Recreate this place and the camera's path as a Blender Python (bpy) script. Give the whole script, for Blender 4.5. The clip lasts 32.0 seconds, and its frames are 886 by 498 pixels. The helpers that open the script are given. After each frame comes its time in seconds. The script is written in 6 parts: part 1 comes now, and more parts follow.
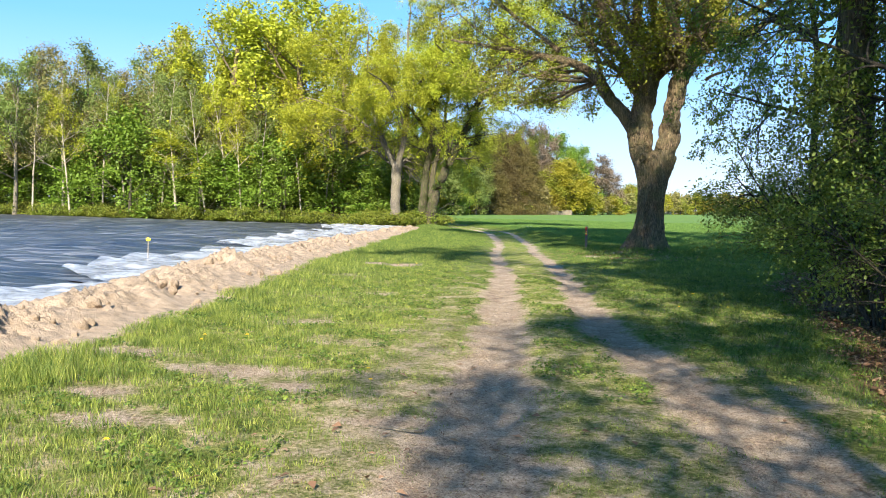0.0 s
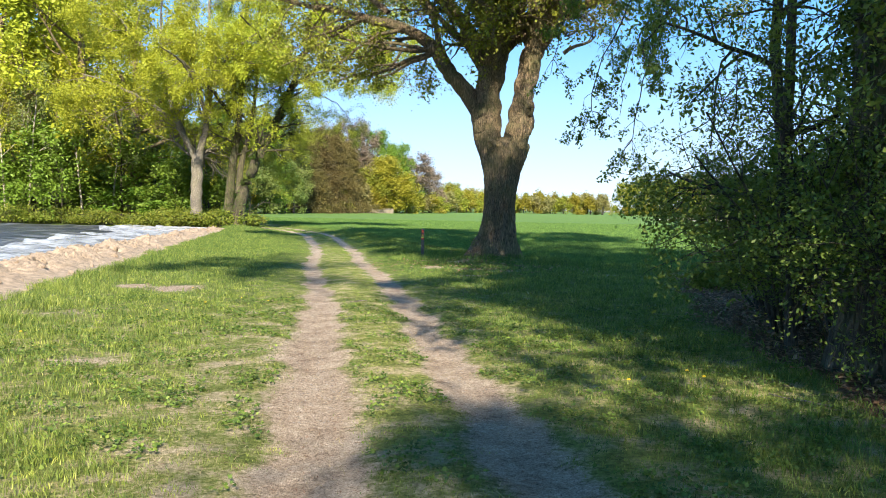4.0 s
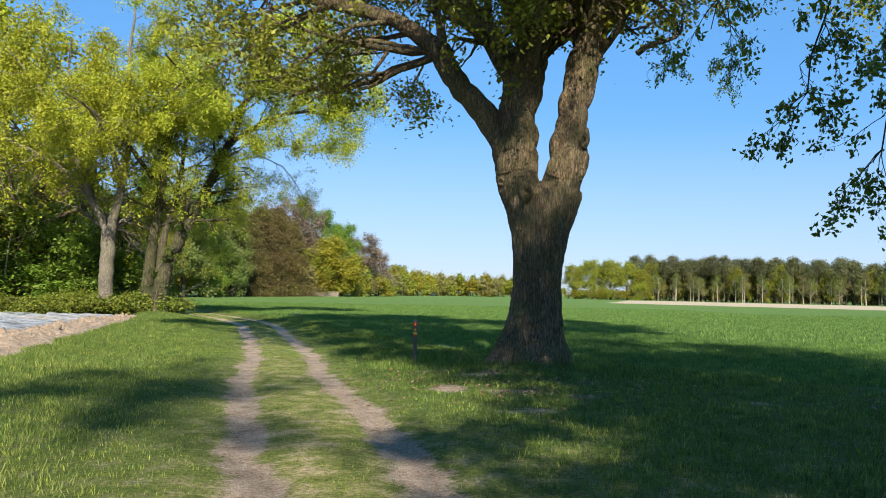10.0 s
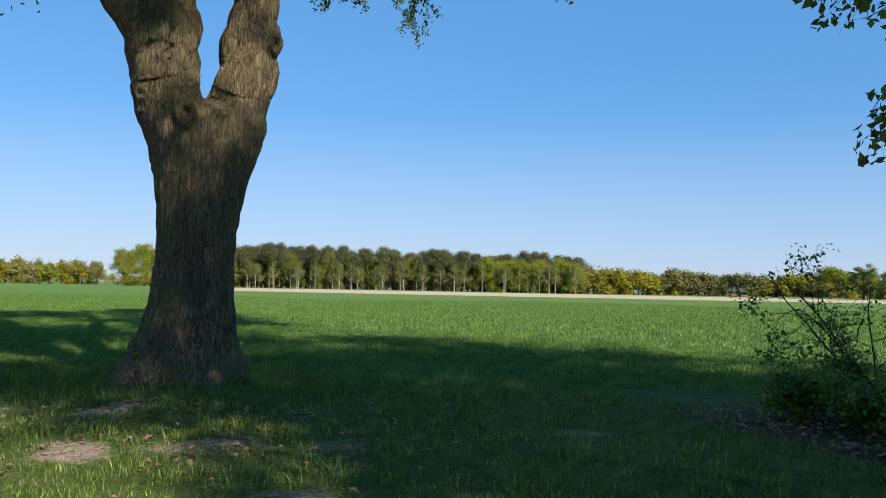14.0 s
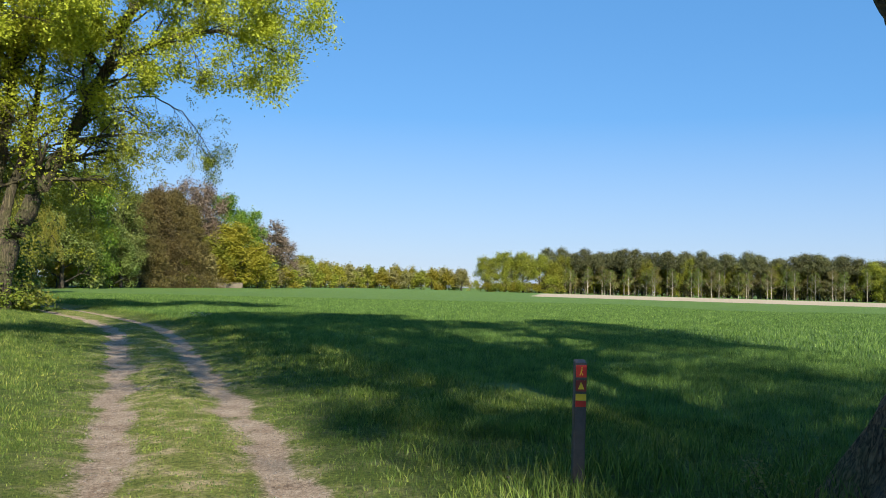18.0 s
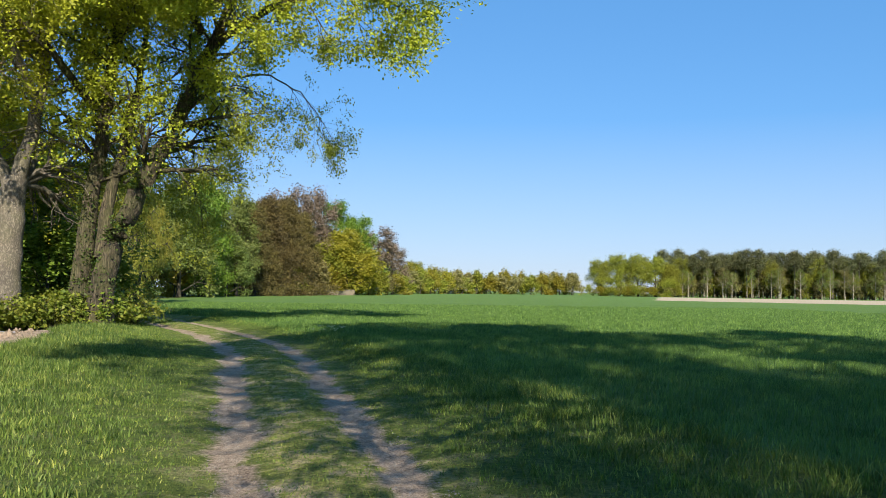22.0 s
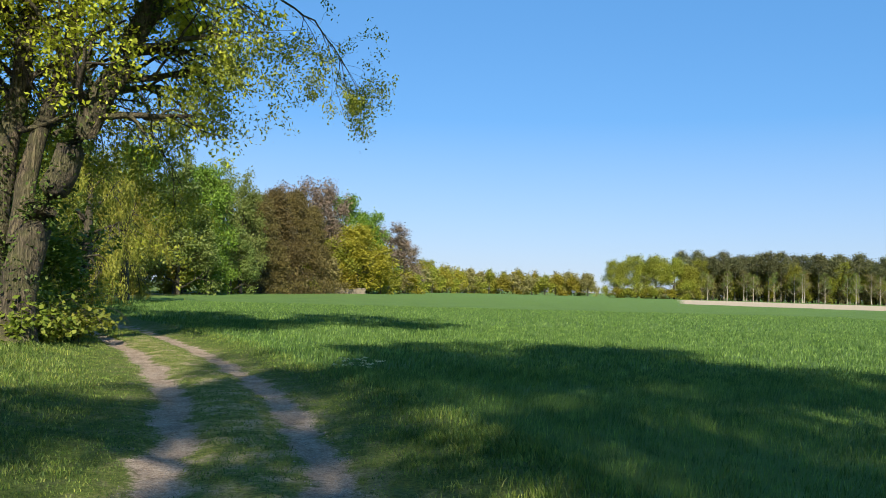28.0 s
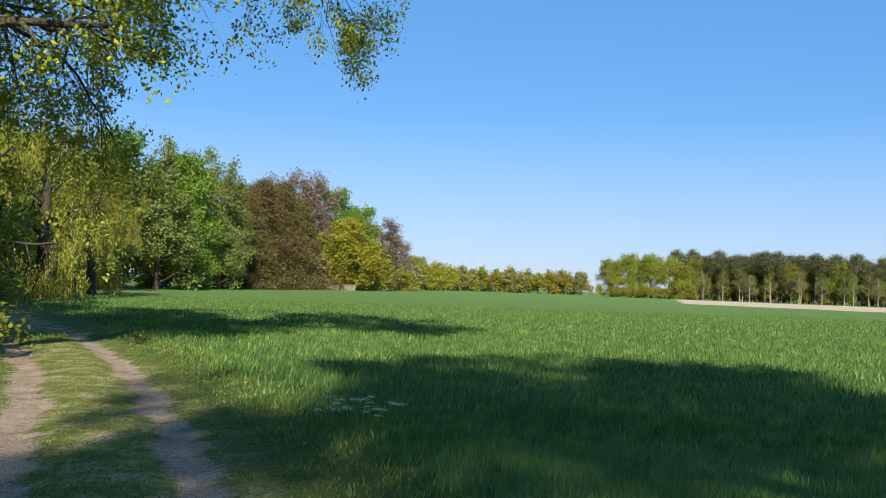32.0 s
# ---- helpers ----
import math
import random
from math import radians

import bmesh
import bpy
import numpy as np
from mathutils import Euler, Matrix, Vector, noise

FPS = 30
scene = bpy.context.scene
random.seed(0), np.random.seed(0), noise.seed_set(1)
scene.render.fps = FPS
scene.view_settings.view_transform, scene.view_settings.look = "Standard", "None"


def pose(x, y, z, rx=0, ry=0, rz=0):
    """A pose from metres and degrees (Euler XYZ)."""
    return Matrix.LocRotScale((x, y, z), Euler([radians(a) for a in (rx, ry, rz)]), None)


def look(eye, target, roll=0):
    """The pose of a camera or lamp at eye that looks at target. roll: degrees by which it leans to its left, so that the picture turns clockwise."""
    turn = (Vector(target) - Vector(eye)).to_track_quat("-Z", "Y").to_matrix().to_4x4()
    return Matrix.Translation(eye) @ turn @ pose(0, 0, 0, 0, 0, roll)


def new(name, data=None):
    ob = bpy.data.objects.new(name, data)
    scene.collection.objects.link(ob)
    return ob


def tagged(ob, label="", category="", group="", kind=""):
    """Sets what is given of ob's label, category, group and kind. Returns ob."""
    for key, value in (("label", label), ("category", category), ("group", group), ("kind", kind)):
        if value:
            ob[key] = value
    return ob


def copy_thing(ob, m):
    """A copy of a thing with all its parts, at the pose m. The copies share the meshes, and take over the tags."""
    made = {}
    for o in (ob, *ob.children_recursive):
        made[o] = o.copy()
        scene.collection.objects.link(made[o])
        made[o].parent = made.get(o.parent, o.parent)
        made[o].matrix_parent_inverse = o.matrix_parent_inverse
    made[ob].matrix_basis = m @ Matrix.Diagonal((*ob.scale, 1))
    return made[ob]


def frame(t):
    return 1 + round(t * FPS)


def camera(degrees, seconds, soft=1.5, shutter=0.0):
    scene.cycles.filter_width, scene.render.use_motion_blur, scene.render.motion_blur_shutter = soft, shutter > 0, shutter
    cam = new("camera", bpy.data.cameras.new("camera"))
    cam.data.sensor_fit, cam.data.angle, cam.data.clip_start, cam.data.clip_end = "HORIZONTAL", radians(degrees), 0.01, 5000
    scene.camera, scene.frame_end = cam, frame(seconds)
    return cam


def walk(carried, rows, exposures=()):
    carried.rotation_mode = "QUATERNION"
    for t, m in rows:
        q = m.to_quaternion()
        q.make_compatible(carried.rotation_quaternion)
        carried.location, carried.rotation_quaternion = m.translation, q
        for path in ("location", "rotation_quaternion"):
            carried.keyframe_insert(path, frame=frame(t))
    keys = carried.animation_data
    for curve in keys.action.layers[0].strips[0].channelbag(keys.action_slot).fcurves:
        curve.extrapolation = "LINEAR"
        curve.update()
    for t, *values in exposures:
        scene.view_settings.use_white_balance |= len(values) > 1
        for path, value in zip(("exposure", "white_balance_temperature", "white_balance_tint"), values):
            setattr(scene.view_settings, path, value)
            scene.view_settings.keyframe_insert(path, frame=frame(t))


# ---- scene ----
cam = camera(56.0, 32.0, 0.9)
PATH = [
    (0, (1.913, 1.943, 1.578), (1.612, 3.918, 1.475), 1.2),
    (0.5, (1.855, 2.733, 1.549), (1.607, 4.715, 1.45), 1.3),
    (1, (1.815, 3.478, 1.581), (1.654, 5.47, 1.484), 0.9),
    (1.5, (1.74, 4.29, 1.579), (1.705, 6.287, 1.479), 1.4),
    (2, (1.685, 5.103, 1.614), (1.701, 7.101, 1.518), 1.1),
    (2.5, (1.652, 5.797, 1.622), (1.737, 7.793, 1.53), 1.2),
    (4.5, (1.425, 8.729, 1.566), (1.554, 10.722, 1.467), 1.2),
    (5, (1.363, 9.455, 1.569), (1.493, 11.448, 1.472), 1.1),
    (5.5, (1.316, 10.207, 1.543), (1.451, 12.201, 1.463), 1.2),
    (6, (1.239, 10.963, 1.557), (1.375, 12.958, 1.542), 1.1),
    (6.5, (1.183, 11.721, 1.532), (1.322, 13.716, 1.52), 1.3),
    (7, (1.111, 12.448, 1.538), (1.25, 14.443, 1.533), 1.1),
    (7.5, (1.053, 13.199, 1.492), (1.198, 15.194, 1.49), 1.3),
    (8, (0.997, 13.916, 1.505), (1.146, 15.91, 1.505), 1.0),
    (8.5, (0.964, 14.679, 1.477), (1.111, 16.673, 1.534), 1.3),
    (9, (0.901, 15.411, 1.491), (1.051, 17.403, 1.586), 1.1),
    (9.5, (0.835, 16.16, 1.475), (1.005, 18.15, 1.576), 1.3),
    (10, (0.792, 16.907, 1.505), (1.051, 18.887, 1.609), 1.2),
    (10.5, (0.769, 17.676, 1.507), (1.294, 19.603, 1.613), 1.4),
    (11, (0.695, 18.407, 1.497), (1.48, 20.243, 1.613), 1.4),
    (11.5, (0.693, 19.004, 1.47), (1.64, 20.763, 1.581), 1.2),
    (12, (0.697, 19.832, 1.456), (1.723, 21.546, 1.562), 1.1),
    (12.5, (0.749, 20.524, 1.437), (1.831, 22.203, 1.537), 0.7),
    (13, (0.759, 21.189, 1.446), (1.871, 22.849, 1.543), 0.9),
    (13.5, (0.836, 21.892, 1.435), (2.005, 23.513, 1.529), 1.1),
    (15.5, (0.528, 24.91, 1.275), (1.805, 26.445, 1.369), 0.6),
    (16, (0.413, 25.597, 1.305), (1.676, 27.145, 1.399), 0.8),
    (16.5, (0.329, 26.356, 1.289), (1.511, 27.966, 1.384), 0.7),
    (17, (0.236, 27.153, 1.329), (1.299, 28.845, 1.423), 1.0),
    (17.5, (0.138, 27.918, 1.378), (0.961, 29.738, 1.473), 1.1),
    (18, (0.026, 28.609, 1.418), (0.513, 30.547, 1.509), 1.5),
    (18.5, (-0.083, 29.275, 1.412), (0.203, 31.252, 1.504), 1.1),
    (19, (-0.166, 29.961, 1.425), (0.055, 31.946, 1.52), 1.4),
    (19.5, (-0.322, 30.705, 1.412), (-0.128, 32.693, 1.508), 1.2),
    (20, (-0.415, 31.402, 1.416), (-0.234, 33.391, 1.513), 1.3),
    (20.5, (-0.521, 32.194, 1.418), (-0.35, 34.184, 1.516), 0.9),
    (21, (-0.583, 32.995, 1.397), (-0.409, 34.985, 1.496), 0.9),
    (21.5, (-0.654, 33.811, 1.379), (-0.459, 35.799, 1.478), 0.8),
    (22, (-0.693, 34.605, 1.355), (-0.452, 36.588, 1.454), 0.8),
    (22.5, (-0.719, 35.43, 1.344), (-0.441, 37.408, 1.443), 0.5),
    (23, (-0.719, 36.101, 1.39), (-0.388, 38.07, 1.493), 1.1),
    (23.5, (-0.759, 36.708, 1.444), (-0.44, 38.68, 1.544), 1.0),
    (24, (-0.811, 37.451, 1.449), (-0.684, 39.444, 1.548), 1.2),
    (24.5, (-0.883, 38.177, 1.468), (-0.892, 40.175, 1.567), 1.2),
    (26.5, (-1.055, 41.096, 1.525), (-0.973, 43.093, 1.615), 1.9),
    (27, (-1.075, 41.843, 1.518), (-0.909, 43.834, 1.61), 1.7),
    (27.5, (-1.155, 42.57, 1.525), (-0.959, 44.558, 1.618), 1.8),
    (28, (-1.172, 43.293, 1.54), (-0.951, 45.278, 1.635), 1.6),
    (28.5, (-1.175, 43.964, 1.535), (-0.945, 45.949, 1.629), 1.7),
    (29, (-1.136, 44.634, 1.508), (-0.9, 46.618, 1.603), 1.7),
    (29.5, (-1.147, 45.338, 1.538), (-0.908, 47.322, 1.632), 1.9),
    (30, (-1.12, 46.016, 1.512), (-0.887, 48.001, 1.605), 1.5),
    (30.5, (-1.099, 46.721, 1.538), (-0.87, 48.706, 1.628), 2.0),
    (31, (-1.095, 47.496, 1.496), (-0.859, 49.48, 1.585), 1.9),
    (31.5, (-1.161, 48.255, 1.477), (-0.917, 50.238, 1.568), 2.2),
    (32, (-1.225, 48.939, 1.455), (-0.98, 50.922, 1.545), 2.1),
]
walk(cam, [(t, look(eye, target, roll)) for t, eye, target, roll in PATH], [(0, 1.5), (2.5, 1.55), (5, 1.38), (8, 1.15), (10, 0.92), (13, 0.72), (17, 0.72), (19, 0.8), (32, 0.78)])

# ---- sky, sun ----
SUN_TRAVEL = Vector((0.01, 1.0, -0.67)).normalized()   # the way the light goes
SUN_EL = math.asin(-SUN_TRAVEL.z)
world = bpy.data.worlds.new("sky_world")
scene.world = world
world.use_nodes = True
wn = world.node_tree.nodes
sky = wn.new("ShaderNodeTexSky")
sky.sky_type = "NISHITA"
sky.sun_disc = False
sky.sun_elevation = SUN_EL
sky.sun_rotation = math.atan2(-SUN_TRAVEL.x, -SUN_TRAVEL.y)
sky.air_density, sky.dust_density, sky.ozone_density = 1.0, 0.0, 6.0
wn["Background"].inputs["Strength"].default_value = 0.08
haze = wn.new("ShaderNodeMix")   # thin spring haze evens the blue out
haze.data_type = "RGBA"
haze.inputs[0].default_value = 0.5
haze.inputs[7].default_value = (0.7, 3.1, 7.0, 1)
world.node_tree.links.new(sky.outputs[0], haze.inputs[6])
look_up = wn.new("ShaderNodeTexCoord")
split = wn.new("ShaderNodeSeparateXYZ")
low_sky = wn.new("ShaderNodeMapRange")   # pale dusty band above the horizon
low_sky.inputs["From Min"].default_value, low_sky.inputs["From Max"].default_value = 0.0, 0.2
low_sky.inputs["To Min"].default_value, low_sky.inputs["To Max"].default_value = 0.6, 0.0
pale = wn.new("ShaderNodeMix")
pale.data_type = "RGBA"
pale.inputs[7].default_value = (4.6, 5.0, 6.1, 1)
world.node_tree.links.new(look_up.outputs["Generated"], split.inputs[0])
world.node_tree.links.new(split.outputs["Z"], low_sky.inputs[0])
world.node_tree.links.new(low_sky.outputs[0], pale.inputs[0])
world.node_tree.links.new(haze.outputs[2], pale.inputs[6])
world.node_tree.links.new(pale.outputs[2], wn["Background"].inputs[0])
sun_data = bpy.data.lights.new("sun", "SUN")
sun_data.energy, sun_data.angle, sun_data.color = 5.0, radians(0.55), (1.0, 0.90, 0.73)
sun = new("sun", sun_data)
sun.rotation_euler = SUN_TRAVEL.to_track_quat("-Z", "Y").to_euler()


# ---- materials ----
def material(name):
    m = bpy.data.materials.new(name)
    m.use_nodes = True
    nt = m.node_tree
    nt.nodes.clear()
    return m, nt, nt.nodes.new("ShaderNodeOutputMaterial")


def node(nt, kind, **inputs):
    n = nt.nodes.new("ShaderNode" + kind)
    for key, value in inputs.items():
        n.inputs[key.replace("_", " ")].default_value = value
    return n


def ramp(nt, source, stops):
    r = nt.nodes.new("ShaderNodeValToRGB")
    while len(r.color_ramp.elements) < len(stops):
        r.color_ramp.elements.new(0.5)
    for e, (at, c) in zip(r.color_ramp.elements, stops):
        e.position, e.color = at, (*c, 1)
    nt.links.new(source, r.inputs[0])
    return r.outputs[0]


def tex_noise(nt, scale, detail=4.0, rough=0.6, vector=None, distort=0.0):
    n = node(nt, "TexNoise", Scale=scale, Detail=detail, Roughness=rough, Distortion=distort)
    if vector is None:
        g = nt.nodes.new("ShaderNodeNewGeometry")
        vector = g.outputs["Position"]
    nt.links.new(vector, n.inputs["Vector"])
    return n.outputs["Fac"]


def mixed(nt, fac, a, b, mode="MIX"):
    n = nt.nodes.new("ShaderNodeMix")
    n.data_type, n.blend_type = "RGBA", mode
    for socket, value in ((n.inputs[0], fac), (n.inputs[6], a), (n.inputs[7], b)):
        if isinstance(value, (int, float)):
            socket.default_value = value
        elif isinstance(value, tuple):
            socket.default_value = (*value, 1)
        else:
            nt.links.new(value, socket)
    return n.outputs[2]


def arith(nt, op, a, b=0.0, clamp=False):
    n = nt.nodes.new("ShaderNodeMath")
    n.operation, n.use_clamp = op, clamp
    for socket, value in ((n.inputs[0], a), (n.inputs[1], b)):
        if isinstance(value, (int, float)):
            socket.default_value = value
        else:
            nt.links.new(value, socket)
    return n.outputs[0]


def bumped(nt, height, strength, distance):
    b = node(nt, "Bump", Strength=strength, Distance=distance)
    nt.links.new(height, b.inputs["Height"])
    return b.outputs[0]


def leaf_material(name, dark, mid, light, glow=0.45, gloss=0.35, patch=0.0):
    """Leaves: colour varies from leaf to leaf and from plant to plant; light passes through them."""
    m, nt, out = material(name)
    geo = nt.nodes.new("ShaderNodeNewGeometry")
    info = nt.nodes.new("ShaderNodeObjectInfo")
    c = ramp(nt, geo.outputs["Random Per Island"], [(0.0, dark), (0.5, mid), (1.0, light)])
    big = tex_noise(nt, 0.35, 2.0)
    c = mixed(nt, arith(nt, "MULTIPLY", big, 0.55), c, mid)
    if patch:
        clump = tex_noise(nt, patch, 3.0, 0.6)
        c = mixed(nt, 1.0, c, ramp(nt, clump, [(0.34, (0.42, 0.5, 0.5)), (0.5, (0.9, 0.9, 0.9)), (0.66, (1.7, 1.5, 1.45))]), "MULTIPLY")
    shift = node(nt, "HueSaturation", Saturation=1.0)
    nt.links.new(arith(nt, "ADD", arith(nt, "MULTIPLY", info.outputs["Random"], 0.02), 0.49), shift.inputs["Hue"])
    nt.links.new(arith(nt, "ADD", arith(nt, "MULTIPLY", info.outputs["Random"], 0.3), 0.85), shift.inputs["Value"])
    nt.links.new(c, shift.inputs["Color"])
    c = shift.outputs[0]
    p = node(nt, "BsdfPrincipled", Roughness=gloss + 0.2)
    p.inputs["Specular IOR Level"].default_value = 0.3
    nt.links.new(c, p.inputs["Base Color"])
    t = nt.nodes.new("ShaderNodeBsdfTranslucent")
    nt.links.new(mixed(nt, 1.0, c, (1.0, 1.0, 0.55), "MULTIPLY"), t.inputs[0])
    mix = node(nt, "MixShader", Fac=glow)
    nt.links.new(p.outputs[0], mix.inputs[1])
    nt.links.new(t.outputs[0], mix.inputs[2])
    nt.links.new(mix.outputs[0], out.inputs[0])
    return m


def bark_material(name, dark, light, moss=0.0, scale=9.0, relief=0.03, stretch=0.16, plates=0.0):
    m, nt, out = material(name)
    tc = nt.nodes.new("ShaderNodeTexCoord")
    mp = nt.nodes.new("ShaderNodeMapping")
    mp.inputs["Scale"].default_value = (1, 1, stretch)
    nt.links.new(tc.outputs["Object"], mp.inputs[0])
    warp = nt.nodes.new("ShaderNodeVectorMath")
    warp.operation = "ADD"
    wn_ = node(nt, "TexNoise", Scale=scale * 0.7, Detail=3.0)
    nt.links.new(mp.outputs[0], wn_.inputs["Vector"])
    sc = nt.nodes.new("ShaderNodeVectorMath")
    sc.operation = "SCALE"
    sc.inputs["Scale"].default_value = 0.16
    nt.links.new(wn_.outputs["Color"], sc.inputs[0])
    nt.links.new(mp.outputs[0], warp.inputs[0])
    nt.links.new(sc.outputs[0], warp.inputs[1])
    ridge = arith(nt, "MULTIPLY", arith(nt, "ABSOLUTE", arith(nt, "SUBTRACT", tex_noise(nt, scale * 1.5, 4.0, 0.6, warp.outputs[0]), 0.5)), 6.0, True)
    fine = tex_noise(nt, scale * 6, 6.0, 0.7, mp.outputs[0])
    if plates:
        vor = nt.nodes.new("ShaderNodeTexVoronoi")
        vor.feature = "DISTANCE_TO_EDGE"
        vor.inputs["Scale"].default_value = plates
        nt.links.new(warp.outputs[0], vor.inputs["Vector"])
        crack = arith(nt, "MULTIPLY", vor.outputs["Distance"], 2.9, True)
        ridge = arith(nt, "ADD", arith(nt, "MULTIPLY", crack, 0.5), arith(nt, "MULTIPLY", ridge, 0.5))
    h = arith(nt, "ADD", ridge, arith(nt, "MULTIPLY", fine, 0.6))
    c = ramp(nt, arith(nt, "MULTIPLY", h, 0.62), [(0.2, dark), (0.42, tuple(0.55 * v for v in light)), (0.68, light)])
    if moss:
        g = tex_noise(nt, 1.7, 5.0, 0.65, tc.outputs["Object"])
        f = ramp(nt, g, [(0.5 - 0.1 * moss, (0, 0, 0)), (0.68, (1, 1, 1))])
        c = mixed(nt, arith(nt, "MULTIPLY", f, 0.6 * moss), c, (0.13, 0.15, 0.045))
    blotch = tex_noise(nt, 0.9, 4.0, 0.6, tc.outputs["Object"])
    c = mixed(nt, 1.0, c, ramp(nt, blotch, [(0.3, (0.72, 0.7, 0.68)), (0.7, (1.15, 1.1, 1.0))]), "MULTIPLY")
    p = node(nt, "BsdfPrincipled", Roughness=0.9)
    nt.links.new(c, p.inputs["Base Color"])
    nt.links.new(bumped(nt, h, 1.0, relief), p.inputs["Normal"])
    nt.links.new(p.outputs[0], out.inputs[0])
    return m


def plain_material(name, color, rough=0.6, metal=0.0, grain=8.0, vary=0.25, relief=0.004):
    m, nt, out = material(name)
    tc = nt.nodes.new("ShaderNodeTexCoord")
    n1 = tex_noise(nt, grain, 5.0, 0.65, tc.outputs["Object"])
    n2 = tex_noise(nt, grain * 9, 3.0, 0.6, tc.outputs["Object"])
    c = mixed(nt, 1.0, color, ramp(nt, n1, [(0.25, (1 - vary,) * 3), (0.75, (1 + vary,) * 3)]), "MULTIPLY")
    p = node(nt, "BsdfPrincipled", Roughness=rough, Metallic=metal)
    nt.links.new(c, p.inputs["Base Color"])
    nt.links.new(bumped(nt, arith(nt, "ADD", n1, n2), 0.6, relief), p.inputs["Normal"])
    nt.links.new(p.outputs[0], out.inputs[0])
    return m


def ground_material():
    m, nt, out = material("meadow_ground")

    def attr(name):
        a = nt.nodes.new("ShaderNodeAttribute")
        a.attribute_name = name
        return a.outputs["Fac"]

    fine = tex_noise(nt, 22.0, 6.0, 0.7)
    mid = tex_noise(nt, 2.6, 5.0, 0.65)
    wide = tex_noise(nt, 0.28, 4.0, 0.6)
    turf = ramp(nt, mid, [(0.28, (0.10, 0.135, 0.028)), (0.48, (0.21, 0.235, 0.06)), (0.58, (0.38, 0.33, 0.17)), (0.70, (0.52, 0.43, 0.28))])
    turf = mixed(nt, 1.0, turf, ramp(nt, fine, [(0.35, (0.5, 0.5, 0.5)), (0.5, (1.0, 1.0, 1.0)), (0.65, (1.5, 1.4, 1.4))]), "MULTIPLY")
    turf = mixed(nt, arith(nt, "MULTIPLY", attr("lush"), 0.85), turf, ramp(nt, fine, [(0.35, (0.045, 0.08, 0.014)), (0.65, (0.12, 0.18, 0.03))]))
    crop = ramp(nt, arith(nt, "ADD", arith(nt, "MULTIPLY", fine, 0.5), arith(nt, "MULTIPLY", wide, 0.5)),
                [(0.3, (0.075, 0.14, 0.03)), (0.55, (0.12, 0.20, 0.045)), (0.75, (0.17, 0.255, 0.06))])
    sand = ramp(nt, arith(nt, "ADD", arith(nt, "MULTIPLY", fine, 0.55), arith(nt, "MULTIPLY", mid, 0.45)),
                [(0.34, (0.15, 0.105, 0.075)), (0.46, (0.35, 0.265, 0.195)), (0.54, (0.45, 0.355, 0.27)), (0.68, (0.62, 0.51, 0.40))])
    grit = tex_noise(nt, 65.0, 4.0, 0.7)
    sand = mixed(nt, 1.0, sand, ramp(nt, grit, [(0.32, (0.42, 0.38, 0.36)), (0.46, (0.95, 0.95, 0.95)), (0.66, (1.35, 1.35, 1.35))]), "MULTIPLY")
    litter = ramp(nt, fine, [(0.3, (0.05, 0.03, 0.02)), (0.5, (0.12, 0.07, 0.045)), (0.7, (0.27, 0.17, 0.11))])
    stubble = ramp(nt, mid, [(0.3, (0.40, 0.31, 0.21)), (0.7, (0.52, 0.43, 0.31))])

    def edge(name, lo, hi, n):
        s = arith(nt, "ADD", attr(name), arith(nt, "MULTIPLY", arith(nt, "SUBTRACT", n, 0.5), 1.4))
        r = node(nt, "MapRange", From_Min=lo, From_Max=hi)
        nt.links.new(s, r.inputs[0])
        return r.outputs[0]

    both = arith(nt, "ADD", arith(nt, "MULTIPLY", fine, 0.55), arith(nt, "MULTIPLY", mid, 0.45))
    c = mixed(nt, edge("crop", 0.35, 0.65, mid), turf, crop)
    c = mixed(nt, edge("litter", 0.4, 0.7, both), c, litter)
    c = mixed(nt, edge("bare", 0.34, 0.62, both), c, sand)
    c = mixed(nt, edge("stubble", 0.45, 0.55, mid), c, stubble)
    p = node(nt, "BsdfPrincipled", Roughness=0.95)
    p.inputs["Specular IOR Level"].default_value = 0.15
    nt.links.new(c, p.inputs["Base Color"])
    nt.links.new(bumped(nt, arith(nt, "ADD", both, arith(nt, "MULTIPLY", tex_noise(nt, 90.0, 4.0), 0.4)), 1.0, 0.09), p.inputs["Normal"])
    nt.links.new(p.outputs[0], out.inputs[0])
    return m


